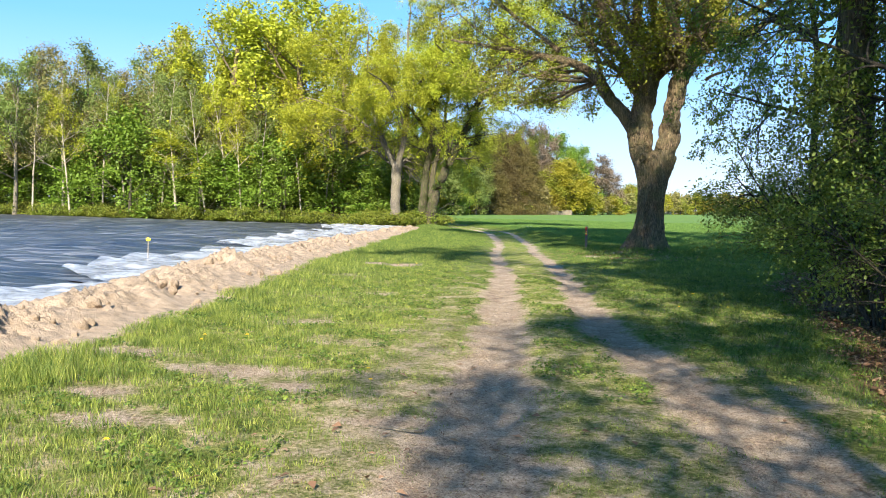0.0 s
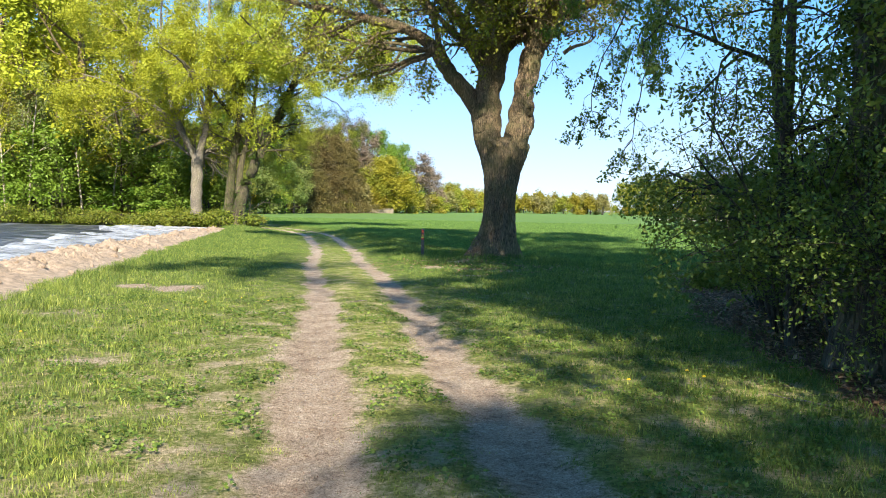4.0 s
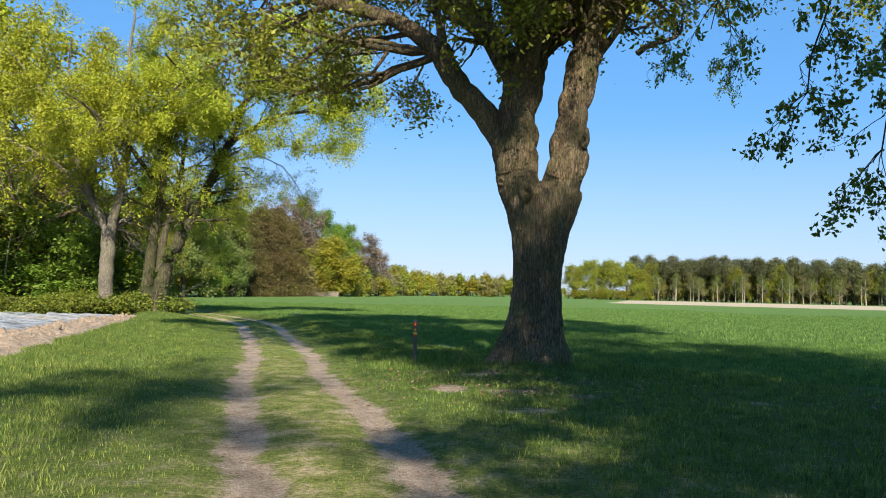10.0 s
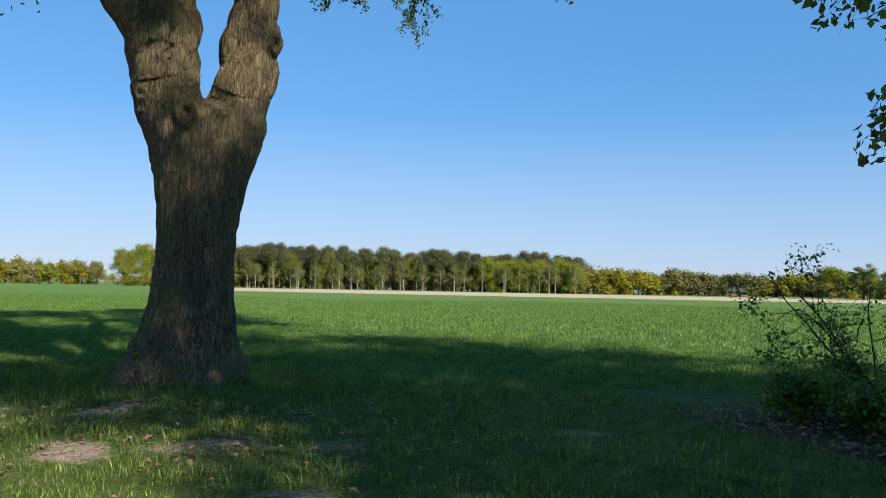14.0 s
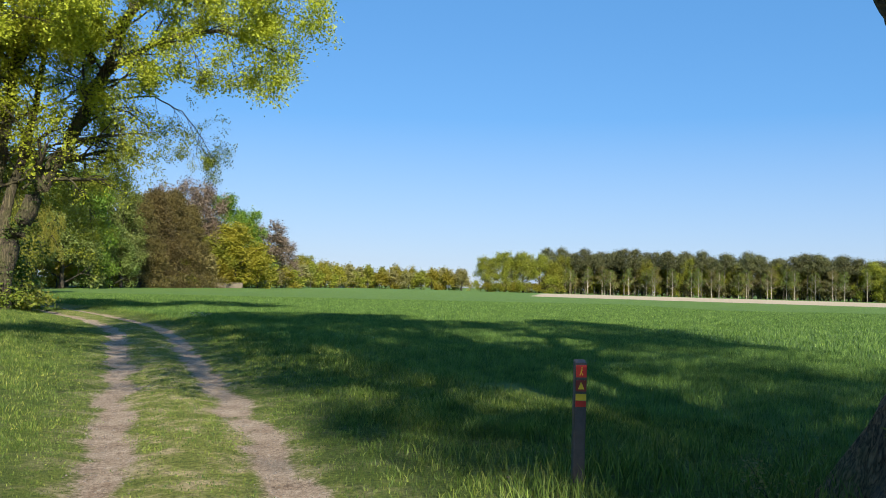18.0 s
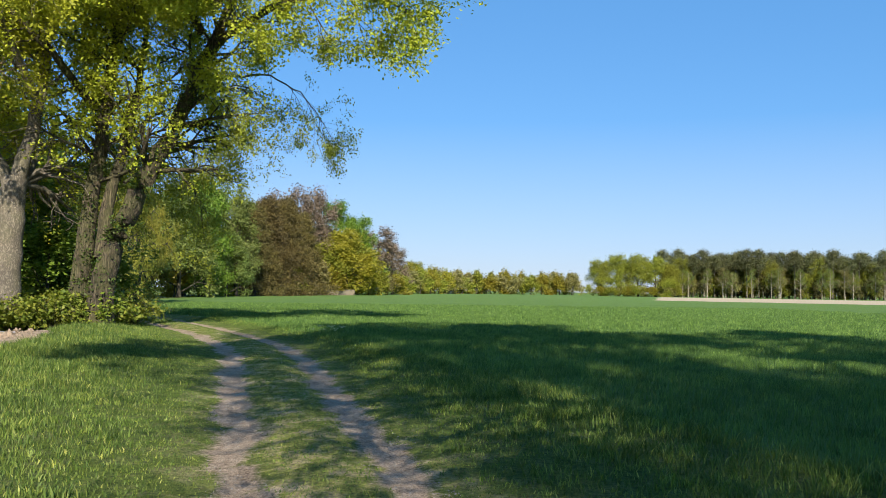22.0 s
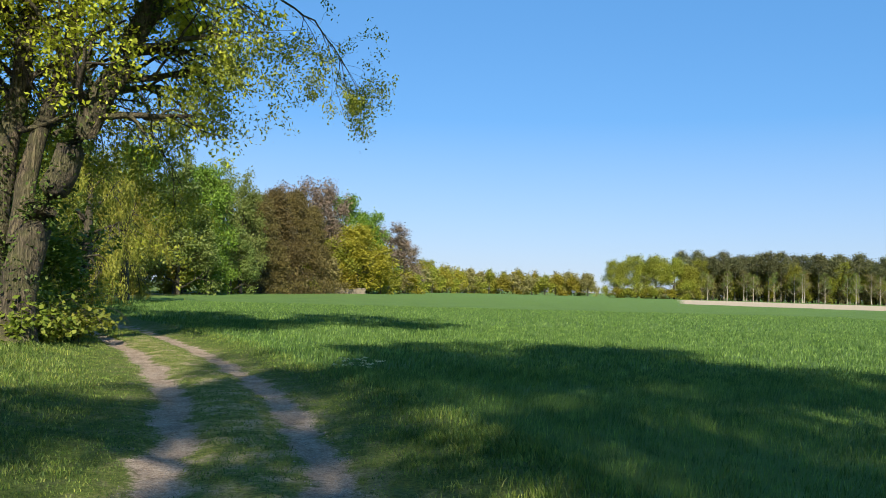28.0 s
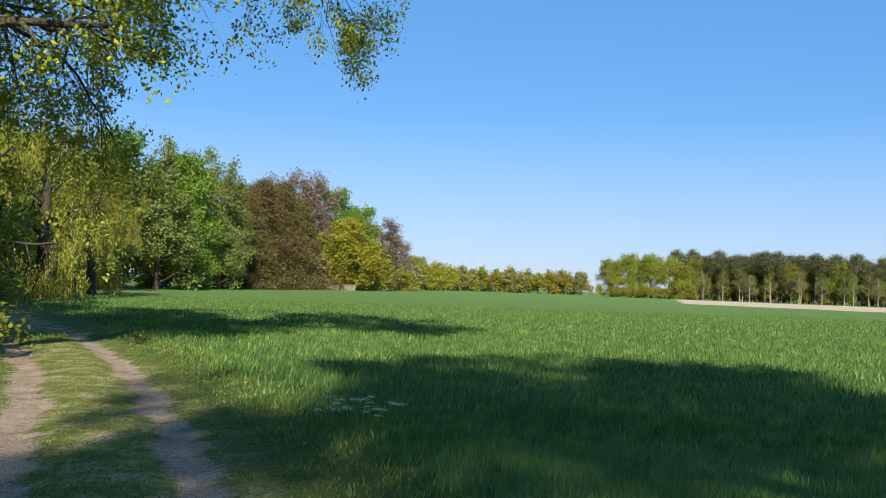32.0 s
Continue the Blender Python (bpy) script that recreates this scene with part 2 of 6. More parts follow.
def film_material():
    """Black mulch film: glossy, creased, dusty, with glints along the beds put into the colour."""
    m, nt, out = material("black_film")
    geo = nt.nodes.new("ShaderNodeNewGeometry")
    mp = nt.nodes.new("ShaderNodeMapping")
    mp.inputs["Rotation"].default_value = (0, 0, -0.24)
    mp.inputs["Scale"].default_value = (0.35, 1.3, 1.3)
    nt.links.new(geo.outputs["Position"], mp.inputs[0])
    crease = tex_noise(nt, 2.2, 6.0, 0.72, mp.outputs[0], 0.8)
    fine = tex_noise(nt, 14.0, 4.0, 0.6)
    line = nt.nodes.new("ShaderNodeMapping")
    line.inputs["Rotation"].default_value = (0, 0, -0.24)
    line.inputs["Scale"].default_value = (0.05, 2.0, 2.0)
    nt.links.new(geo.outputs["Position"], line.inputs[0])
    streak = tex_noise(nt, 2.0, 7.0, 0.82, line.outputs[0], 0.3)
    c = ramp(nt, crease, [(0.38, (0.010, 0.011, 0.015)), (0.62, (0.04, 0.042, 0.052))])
    # pale streaks along the beds: dust, and painted highlights of ridges catching the light
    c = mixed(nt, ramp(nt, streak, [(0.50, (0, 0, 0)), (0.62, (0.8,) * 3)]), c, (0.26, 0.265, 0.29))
    p = node(nt, "BsdfPrincipled", Roughness=0.3)
    p.inputs["Specular IOR Level"].default_value = 0.6
    nt.links.new(c, p.inputs["Base Color"])
    nt.links.new(bumped(nt, arith(nt, "ADD", arith(nt, "ADD", crease, streak), arith(nt, "MULTIPLY", fine, 0.2)), 0.8, 0.05), p.inputs["Normal"])
    nt.links.new(p.outputs[0], out.inputs[0])
    return m


def clear_film_material():
    """Milky clear film, wrinkled."""
    m, nt, out = material("clear_film")
    crease = tex_noise(nt, 1.3, 6.0, 0.6, distort=1.0)
    p = node(nt, "BsdfPrincipled", Roughness=0.3)
    p.inputs["Base Color"].default_value = (0.60, 0.63, 0.69, 1)
    nt.links.new(bumped(nt, crease, 1.0, 0.12), p.inputs["Normal"])
    clear = nt.nodes.new("ShaderNodeBsdfTransparent")
    mix = nt.nodes.new("ShaderNodeMixShader")
    nt.links.new(ramp(nt, crease, [(0.38, (0.2,) * 3), (0.6, (0.68,) * 3)]), mix.inputs[0])
    nt.links.new(clear.outputs[0], mix.inputs[1])
    nt.links.new(p.outputs[0], mix.inputs[2])
    nt.links.new(mix.outputs[0], out.inputs[0])
    return m


GROUND = ground_material()
FILM, CLEAR = film_material(), clear_film_material()
SAND = plain_material("sandy_soil", (0.35, 0.265, 0.19), 0.95, 0, 5.0, 0.5, 0.08)
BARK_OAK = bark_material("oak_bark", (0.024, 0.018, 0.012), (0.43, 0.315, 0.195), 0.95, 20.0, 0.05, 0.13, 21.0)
BARK_GREY = bark_material("grey_bark", (0.10, 0.088, 0.074), (0.31, 0.28, 0.235), 0.4, 14.0, 0.012, 0.4)
BARK_DARK = bark_material("dark_bark", (0.02, 0.017, 0.014), (0.10, 0.085, 0.065), 0.5, 12.0, 0.015)
BARK_IVY = bark_material("mossy_bark", (0.028, 0.023, 0.016), (0.14, 0.115, 0.08), 0.9, 8.0, 0.04)
BARK_PALE = bark_material("pale_bark", (0.22, 0.19, 0.15), (0.62, 0.57, 0.50), 0.2, 10.0, 0.01, 0.6)
LEAF_OAK = leaf_material("oak_leaf", (0.11, 0.13, 0.02), (0.24, 0.26, 0.03), (0.38, 0.385, 0.05), 0.32)
LEAF_YELLOW = leaf_material("young_oak_leaf", (0.22, 0.25, 0.024), (0.36, 0.39, 0.03), (0.46, 0.475, 0.045), 0.34)
LEAF_GREEN = leaf_material("hazel_leaf", (0.09, 0.16, 0.018), (0.155, 0.255, 0.028), (0.23, 0.335, 0.05), 0.34)
LEAF_LIGHT = leaf_material("birch_leaf", (0.11, 0.16, 0.035), (0.18, 0.235, 0.06), (0.26, 0.31, 0.09), 0.34)
LEAF_DARK = leaf_material("thicket_leaf", (0.075, 0.125, 0.022), (0.145, 0.215, 0.038), (0.23, 0.30, 0.066), 0.4)
LEAF_GOLD = leaf_material("golden_leaf", (0.24, 0.22, 0.025), (0.32, 0.29, 0.035), (0.40, 0.36, 0.05), 0.45)
LEAF_IVY = leaf_material("ivy_leaf", (0.035, 0.065, 0.012), (0.07, 0.11, 0.02), (0.12, 0.16, 0.03), 0.3)
LEAF_TAN = leaf_material("bud_haze", (0.16, 0.145, 0.05), (0.24, 0.22, 0.08), (0.31, 0.285, 0.11), 0.3)
LEAF_RUST = leaf_material("larch_twig", (0.06, 0.05, 0.016), (0.115, 0.092, 0.028), (0.18, 0.145, 0.045), 0.2)
LEAF_UNDER = leaf_material("understory_twig", (0.085, 0.08, 0.032), (0.15, 0.14, 0.05), (0.23, 0.21, 0.08), 0.25)
LEAF_PURPLE = leaf_material("copper_bud", (0.16, 0.118, 0.09), (0.21, 0.16, 0.122), (0.26, 0.20, 0.155), 0.3)
LEAF_PINE = leaf_material("pine_needle", (0.085, 0.10, 0.042), (0.14, 0.15, 0.068), (0.21, 0.21, 0.095), 0.3)
LEAF_WILLOW = leaf_material("willow_leaf", (0.20, 0.21, 0.03), (0.30, 0.30, 0.05), (0.40, 0.37, 0.08), 0.5)
LEAF_BRAMBLE = leaf_material("bramble_leaf", (0.09, 0.14, 0.02), (0.20, 0.25, 0.035), (0.34, 0.34, 0.06), 0.45)
LEAF_BROWN = leaf_material("dead_leaf", (0.14, 0.07, 0.036), (0.28, 0.16, 0.09), (0.47, 0.31, 0.20), 0.15)
BLADE = leaf_material("grass_blade", (0.055, 0.11, 0.02), (0.13, 0.215, 0.04), (0.25, 0.31, 0.085), 0.35, 0.35, 4.0)
TURF = leaf_material("turf_blade", (0.11, 0.18, 0.03), (0.235, 0.325, 0.065), (0.40, 0.45, 0.14), 0.4, 0.35, 5.0)
STRAW = leaf_material("dead_grass", (0.22, 0.17, 0.08), (0.36, 0.29, 0.15), (0.52, 0.43, 0.26), 0.2)
WEED = leaf_material("weed_leaf", (0.06, 0.125, 0.02), (0.125, 0.215, 0.035), (0.22, 0.31, 0.06), 0.3, 0.35, 8.0)
CROP = leaf_material("wheat_blade", (0.06, 0.115, 0.024), (0.105, 0.185, 0.04), (0.18, 0.27, 0.065), 0.35, 0.35, 3.5)
PEBBLE = leaf_material("pebble", (0.18, 0.15, 0.12), (0.32, 0.275, 0.23), (0.47, 0.43, 0.38), 0.0, 0.5)
UMBEL = leaf_material("pale_umbel", (0.55, 0.56, 0.30), (0.68, 0.68, 0.42), (0.8, 0.79, 0.58), 0.3)
PETAL = plain_material("yellow_petal", (0.85, 0.62, 0.02), 0.6)
TAG = plain_material("yellow_tag", (0.80, 0.66, 0.04), 0.5)
POST_BLACK = plain_material("post_plastic", (0.085, 0.07, 0.065), 0.55, 0, 12.0, 0.35)
SIGN_RED = plain_material("sign_red", (0.62, 0.03, 0.02), 0.4)
SIGN_BROWN = plain_material("sign_brown", (0.30, 0.035, 0.025), 0.4)
SIGN_YELLOW = plain_material("sign_yellow", (0.88, 0.55, 0.03), 0.4)
ROOF = plain_material("roof_tile", (0.07, 0.08, 0.11), 0.6)
BRICKWORK = plain_material("barn_brick", (0.30, 0.16, 0.11), 0.85)
WOOD = plain_material("weathered_wood", (0.20, 0.17, 0.13), 0.85)
WHITE = plain_material("white_paint", (0.75, 0.74, 0.70), 0.6)


# ---- mesh helpers ----
def raw_mesh(name, verts, quads=None, tris=None, mat=None, smooth=False):
    """A mesh from arrays of corners and of faces of four and of three."""
    me = bpy.data.meshes.new(name)
    verts = np.asarray(verts, dtype=np.float32).reshape(-1, 3)
    quads = np.zeros((0, 4), np.int32) if quads is None else np.asarray(quads, np.int32).reshape(-1, 4)
    tris = np.zeros((0, 3), np.int32) if tris is None else np.asarray(tris, np.int32).reshape(-1, 3)
    me.vertices.add(len(verts))
    me.vertices.foreach_set("co", verts.ravel())
    me.loops.add(quads.size + tris.size)
    me.loops.foreach_set("vertex_index", np.concatenate([quads.ravel(), tris.ravel()]))
    me.polygons.add(len(quads) + len(tris))
    starts = np.concatenate([np.arange(len(quads)) * 4, quads.size + np.arange(len(tris)) * 3])
    me.polygons.foreach_set("loop_start", starts.astype(np.int32))
    if smooth:
        me.polygons.foreach_set("use_smooth", np.ones(len(quads) + len(tris), bool))
    if mat:
        me.materials.append(mat)
    me.update(calc_edges=True)
    return me


def part(name, data, parent, label="", at=(0, 0, 0)):
    ob = new(name, data)
    ob.parent = parent
    ob.location = at
    return tagged(ob, label)


def thing(name, at, label, category, group="", turn=0.0, size=1.0):
    ob = new(name)
    ob.matrix_world = pose(at[0], at[1], at[2], 0, 0, turn) @ Matrix.Scale(size, 4)
    ob.empty_display_size = 0.2
    return tagged(ob, label, category, group)


def bm_mesh(bm, name, mat, smooth=False):
    me = bpy.data.meshes.new(name)
    bm.to_mesh(me)
    bm.free()
    for p in me.polygons:
        p.use_smooth = smooth
    me.materials.append(mat)
    return me


def box_mesh(name, sx, sy, sz, mat, bevel=0.004, base=True):
    bm = bmesh.new()
    bmesh.ops.create_cube(bm, size=1)
    bmesh.ops.scale(bm, vec=(sx, sy, sz), verts=bm.verts)
    if base:
        bmesh.ops.translate(bm, vec=(0, 0, sz / 2), verts=bm.verts)
    bmesh.ops.bevel(bm, geom=bm.edges[:], offset=bevel, segments=2, affect="EDGES")
    return bm_mesh(bm, name, mat)


def unit(v):
    return v / np.maximum(np.linalg.norm(v, axis=-1, keepdims=True), 1e-9)


def tubes(branches, sides=6):
    """Corners and faces of tapered tubes along polylines; each branch is (points, radii)."""
    vs, qs, base = [], [], 0
    ang = np.linspace(0, 2 * np.pi, sides, endpoint=False)
    ca, sa = np.cos(ang)[None, :, None], np.sin(ang)[None, :, None]
    idx = np.arange(sides)
    for pts, rad in branches:
        pts, rad = np.asarray(pts, float), np.asarray(rad, float)
        tan = unit(np.gradient(pts, axis=0))
        ref = np.where(np.abs(tan[:, 2:3]) > 0.9, np.array([[1.0, 0, 0]]), np.array([[0, 0, 1.0]]))
        u = unit(np.cross(tan, ref))
        w = np.cross(tan, u)
        ring = pts[:, None, :] + rad[:, None, None] * (ca * u[:, None, :] + sa * w[:, None, :])
        n = len(pts)
        vs.append(ring.reshape(-1, 3))
        r = np.arange(n - 1)[:, None] * sides
        q = np.stack([r + idx, r + (idx + 1) % sides, r + sides + (idx + 1) % sides, r + sides + idx], -1)
        qs.append(q.reshape(-1, 4) + base)
        base += n * sides
    return np.concatenate(vs), np.concatenate(qs)


def tube_mesh(name, branches, mat, sides=6):
    v, q = tubes(branches, sides)
    return raw_mesh(name, v, q, None, mat, True)


def leaves_mesh(name, rng, anchors, per, spread, size, mat, droop=0.0, slim=0.55, gather=0.5, sky=0.7):
    """Many small folded leaves of diamond shape in clumps with gaps between them, most of them turned to the sky."""
    a = np.asarray(anchors, float)
    if gather < 1.0:
        wide = 1.0 / max(0.4, 2.6 * size)
        thick = np.array([noise.noise(Vector(q) * wide) for q in a])
        a = a[thick + rng.normal(0, 0.09, len(a)) > np.quantile(thick, 1 - gather)]
    c = np.repeat(a, max(1, int(round(per / gather))), axis=0)
    n = len(c)
    off = rng.normal(0, 1, (n, 3)) * (np.asarray(spread) if np.ndim(spread) else spread) * 0.85
    c = c + off
    face = unit(rng.normal(0, 0.55, (n, 3)) + np.array([0, 0, sky]) + unit(off) * 0.35)
    d = unit(np.cross(face, rng.normal(0, 1, (n, 3))) + np.array([0, 0, -droop]))
    w = unit(np.cross(d, face))
    k = np.cross(d, w)
    s = size * rng.uniform(0.6, 1.3, (n, 1))
    v = np.stack([c - d * s * 0.5, c + w * s * slim * 0.5 + k * s * 0.1 + d * s * 0.08,
                  c + d * s * 0.5, c - w * s * slim * 0.5 + k * s * 0.1 + d * s * 0.08], 1)
    q = np.arange(n * 4).reshape(-1, 4)
    return raw_mesh(name, v, q, None, mat)


def grow(rng, start, way, length, radius, level, spec, wood, tips):
    """A branch and its side branches; spec: for each level (children, length ratio, angle, lift, wander)."""
    kids, ratio, angle, lift, wander = spec[level]
    n = 5 if level > 1 else 7
    pts, d, p = [np.array(start, float)], np.array(way, float), np.array(start, float)
    for i in range(n - 1):
        d = unit(d + rng.normal(0, wander, 3) + np.array([0, 0, lift]))
        p = p + d * length / (n - 1)
        pts.append(p)
    pts = np.array(pts)
    rad = radius * np.linspace(1, 0.35, n)
    wood.append((pts, rad))
    if level == len(spec) - 1:
        tips.extend(pts[2:])
        return
    if level == len(spec) - 2:
        tips.extend(pts[-2:])
    for k in range(kids):
        f = 0.3 + 0.7 * (k + rng.uniform(0.2, 0.8)) / kids
        i = min(int(f * (n - 1)), n - 2)
        q = pts[i] + (pts[i + 1] - pts[i]) * (f * (n - 1) - i)
        axis = unit(pts[i + 1] - pts[i])
        side = unit(np.cross(axis, rng.normal(0, 1, 3)))
        a = radians(angle) * rng.uniform(0.7, 1.3)
        grow(rng, q, axis * math.cos(a) + side * math.sin(a), length * ratio * rng.uniform(0.7, 1.25) * (1.15 - 0.4 * f),
             radius * (1 - 0.6 * f) * 0.62, level + 1, spec, wood, tips)


def trunk_line(rng, height, radius, lean=0.04, flare=1.5, n=9):
    z = np.linspace(0, height, n)
    x = np.cumsum(rng.normal(0, lean, n)) * height / n
    y = np.cumsum(rng.normal(0, lean, n)) * height / n
    x, y = x - x[0], y - y[0]
    r = radius * np.interp(z / height, [0, 0.06, 0.2, 1], [flare, 1.15, 1.0, 0.35])
    return np.stack([x, y, z - 0.08], 1), r


def broadleaf(rng, height, radius, bole, spread, limbs, spec):
    """Trunk, limbs and twig ends of a broadleaved tree."""
    pts, rad = trunk_line(rng, height * 0.8, radius)
    wood, tips = [], []
    for k in range(limbs):
        z = bole + (height * 0.72 - bole) * (k / max(1, limbs - 1)) ** 1.1
        i = np.searchsorted(pts[:, 2], z)
        i = min(max(i, 1), len(pts) - 1)
        p = pts[i - 1] + (pts[i] - pts[i - 1]) * (z - pts[i - 1, 2]) / (pts[i, 2] - pts[i - 1, 2])
        a = k * 2.4 + rng.uniform(-0.4, 0.4)
        up = 0.35 + 0.9 * k / limbs
        grow(rng, p, unit(np.array([math.cos(a), math.sin(a), up])), spread * (1.1 - 0.5 * k / limbs), radius * 0.42 * (1.1 - 0.6 * k / limbs), 0, spec, wood, tips)
    return (pts, rad), wood, np.array(tips)


# ---- plan ----
def along(y, table):
    ys, xs = zip(*table)
    return np.interp(y, ys, xs)


RUT_LEFT = [(-30, 1.0), (4, 1.35), (8, 1.3), (13, 1.05), (17, 0.7), (21.6, 0.4), (24.6, 0.05), (27, -0.2), (31, -0.7), (36, -0.9), (38.4, -1.2), (42, -1.55),
            (48.3, -2.4), (52, -2.85), (55, -3.5), (58.7, -4.6), (63, -6.1), (70, -9.2), (80, -14.5), (95, -24)]
RUT_RIGHT = [(-30, 3.4), (4, 3.6), (7.7, 3.35), (10.8, 2.8), (12.8, 2.45), (16.7, 2.1), (21.6, 1.8), (25, 1.5), (28, 1.2), (32.3, 0.6), (35.9, 0.4), (39.5, 0.0),
             (43.4, -0.5), (50, -1.25), (52.4, -1.6), (55, -2.1), (59, -3.25), (62.7, -4.5), (70, -7.4), (80, -12.7), (95, -22)]
SAND_OUT = [(-30, -3.2), (9, -3.45), (12.6, -3.55), (19, -4.4), (25, -5.2), (36, -6.1), (48.5, -7.0), (55, -7.6), (58, -8.6)]
FILM_EDGE = [(-30, -5.0), (9, -5.0), (13, -5.3), (19.4, -6.7), (30, -7.5), (40, -7.9), (51, -8.6), (57, -8.8), (60, -9.4)]
CROP_EDGE = [(-30, 19), (26, 15), (31, 9.5), (36, 5.2), (40, 3.0), (46, 1.6), (52, 0.3), (58, -1.6), (64, -3.6), (70, -6.0), (80, -11), (95, -20)]
rng = np.random.default_rng(7)


def smooth_noise(x, y, s, seed=0.0):
    return (np.sin(x / s * 1.3 + seed) * np.cos(y / s * 1.7 + seed * 2.1) + np.sin((x + y) / s * 2.3 + seed * 1.7) * 0.5
            + np.cos((x * 1.7 - y) / s * 3.1 + seed) * 0.3) / 1.8


def bare_amount(x, y):
    """How bare the soil is: in the two wheel ruts, the wide worn stretch of the first metres, and patches by the oak."""
    dl, dr = x - along(y, RUT_LEFT), x - along(y, RUT_RIGHT)
    wl = np.interp(y, [0, 8, 12, 20, 26, 34, 60], [0.58, 0.52, 0.42, 0.34, 0.22, 0.20, 0.25])
    wr = np.interp(y, [0, 8, 12, 20, 34, 60], [0.60, 0.52, 0.36, 0.26, 0.20, 0.21])
    j = smooth_noise(x, y, 0.7, 1.0) * 0.12 + smooth_noise(x, y, 0.22, 3.0) * 0.07
    b = np.maximum(np.exp(-((dl + j) / wl) ** 2), np.exp(-((dr + j) / wr) ** 2))
    worn = np.interp(y, [0, 7, 10, 13, 20, 24, 30], [0.62, 0.56, 0.46, 0.38, 0.34, 0.2, 0.0])
    left = np.exp(-((dl + 0.8) / 0.9) ** 2) * np.minimum(worn, 0.44) * 1.1
    between = np.where((dl > 0) & (dr < 0), worn * 0.8, 0)
    b = np.maximum(b, np.maximum(left, between))
    for px, py, rx, ry, a in ((-1.1, 9.3, 1.1, 0.5, 0.75), (-0.4, 8.8, 0.6, 0.35, 0.7), (0.6, 7.8, 0.5, 0.35, 0.8), (-2.4, 23.6, 0.5, 0.7, 0.95), (-3.3, 23.9, 0.45, 0.6, 0.8),
                              (-1.3, 7.4, 0.7, 0.4, 0.7), (4.2, 6.6, 1.0, 1.0, 0.75), (3.9, 9.2, 0.6, 1.2, 0.55), (-1.9, 8.2, 0.5, 0.3, 0.8), (-2.6, 9.9, 0.9, 0.4, 0.7), (-1.6, 12.6, 0.9, 0.5, 0.55), (-0.6, 11.2, 0.6, 0.4, 0.6), (-1.5, 16.4, 0.8, 0.5, 0.5), (-2.9, 19.8, 0.6, 0.5, 0.5), (2.6, 32.6, 0.45, 0.5, 0.5), (2.65, 29.9, 0.35, 0.5, 0.9), (3.6, 29.6, 0.7, 0.45, 0.65), (4.6, 29.0, 0.6, 0.4, 0.55),
                              (6.8, 28.3, 0.5, 0.5, 0.5), (5.2, 30.8, 0.9, 0.5, 0.4), (3.4, 27.6, 0.5, 0.5, 0.6), (3.5, 31.6, 0.6, 0.5, 0.6)):
        b = np.maximum(b, a * np.exp(-((x - px) / rx) ** 2 - ((y - py) / ry) ** 2))
    sandy = np.clip((along(y, SAND_OUT) + 0.25 + smooth_noise(x, y, 0.9, 4) * 0.25 - x) / 0.3, 0, 1) * (y < 58.5) * (x > -60)
    return np.clip(np.maximum(b, sandy), 0, 1)


def crop_amount(x, y):
    return np.clip((x - along(y, CROP_EDGE)) / 1.2 + 0.5, 0, 1) * np.clip(np.maximum((y - 26.5) / 2, (x - 20) / 3), 0, 1)


def litter_amount(x, y):
    d = x - np.interp(y, [0, 8, 14, 20, 26, 30], [3.7, 4.1, 5.3, 6.0, 7.8, 9.0])
    return np.clip(d / 0.5 + 0.3 + 0.5 * smooth_noise(x, y, 0.8, 2.0), 0, 1) * np.clip((29.5 - y) / 2, 0, 1) * np.clip((16 - x) / 3, 0, 1)


def stubble_amount(x, y):
    """The bare tan field in front of the far pines."""
    s = 0.71 * x + 0.70 * y
    return np.clip((s - 168 - 0.12 * np.maximum(x - 130, 0)) / 6, 0, 1) * np.clip((303 - s) / 8, 0, 1) * np.clip((x + 1.1 - 0.405 * (y - 46)) / 4, 0, 1)


def height(x, y):
    dl, dr = x - along(y, RUT_LEFT), x - along(y, RUT_RIGHT)
    near = np.clip((90 - y) / 20, 0, 1)
    rut = -0.055 * np.exp(-(dl / 0.33) ** 2) - 0.055 * np.exp(-(dr / 0.30) ** 2)
    verge = 0.10 * np.clip((dr - 0.5) / 0.8, 0, 1) * np.clip((y - 34) / 10, 0, 1)
    bank = 0.12 * np.clip((along(y, RUT_LEFT) - 0.9 - x) / 1.2, 0, 1) * np.clip((y - 38) / 10, 0, 1) * (x > -9)
    oak = 0.22 * np.exp(-((x - 4.45) ** 2 + (y - 32.4) ** 2) / 1.3)
    return near * (rut + verge + bank + 0.02 * smooth_noise(x, y, 1.9, 3.0)) + oak + 0.012 * smooth_noise(x, y, 0.55, 5.0) * near


def spaced(lo, hi, step, reach, growth):
    """Even steps from lo to hi, then ever wider ones out to the reach on both sides."""
    mid = list(np.arange(lo, hi + step / 2, step))
    up, down, s = [mid[-1]], [mid[0]], step
    while up[-1] < reach:
        s *= growth
        up.append(up[-1] + s)
    s = step
    while down[-1] > -reach:
        s *= growth
        down.append(down[-1] - s)
    return np.array(down[:0:-1] + mid + up[1:])


def add_attribute(me, name, values):
    a = me.attributes.new(name, "FLOAT", "POINT")
    a.data.foreach_set("value", np.asarray(values, np.float32).ravel())


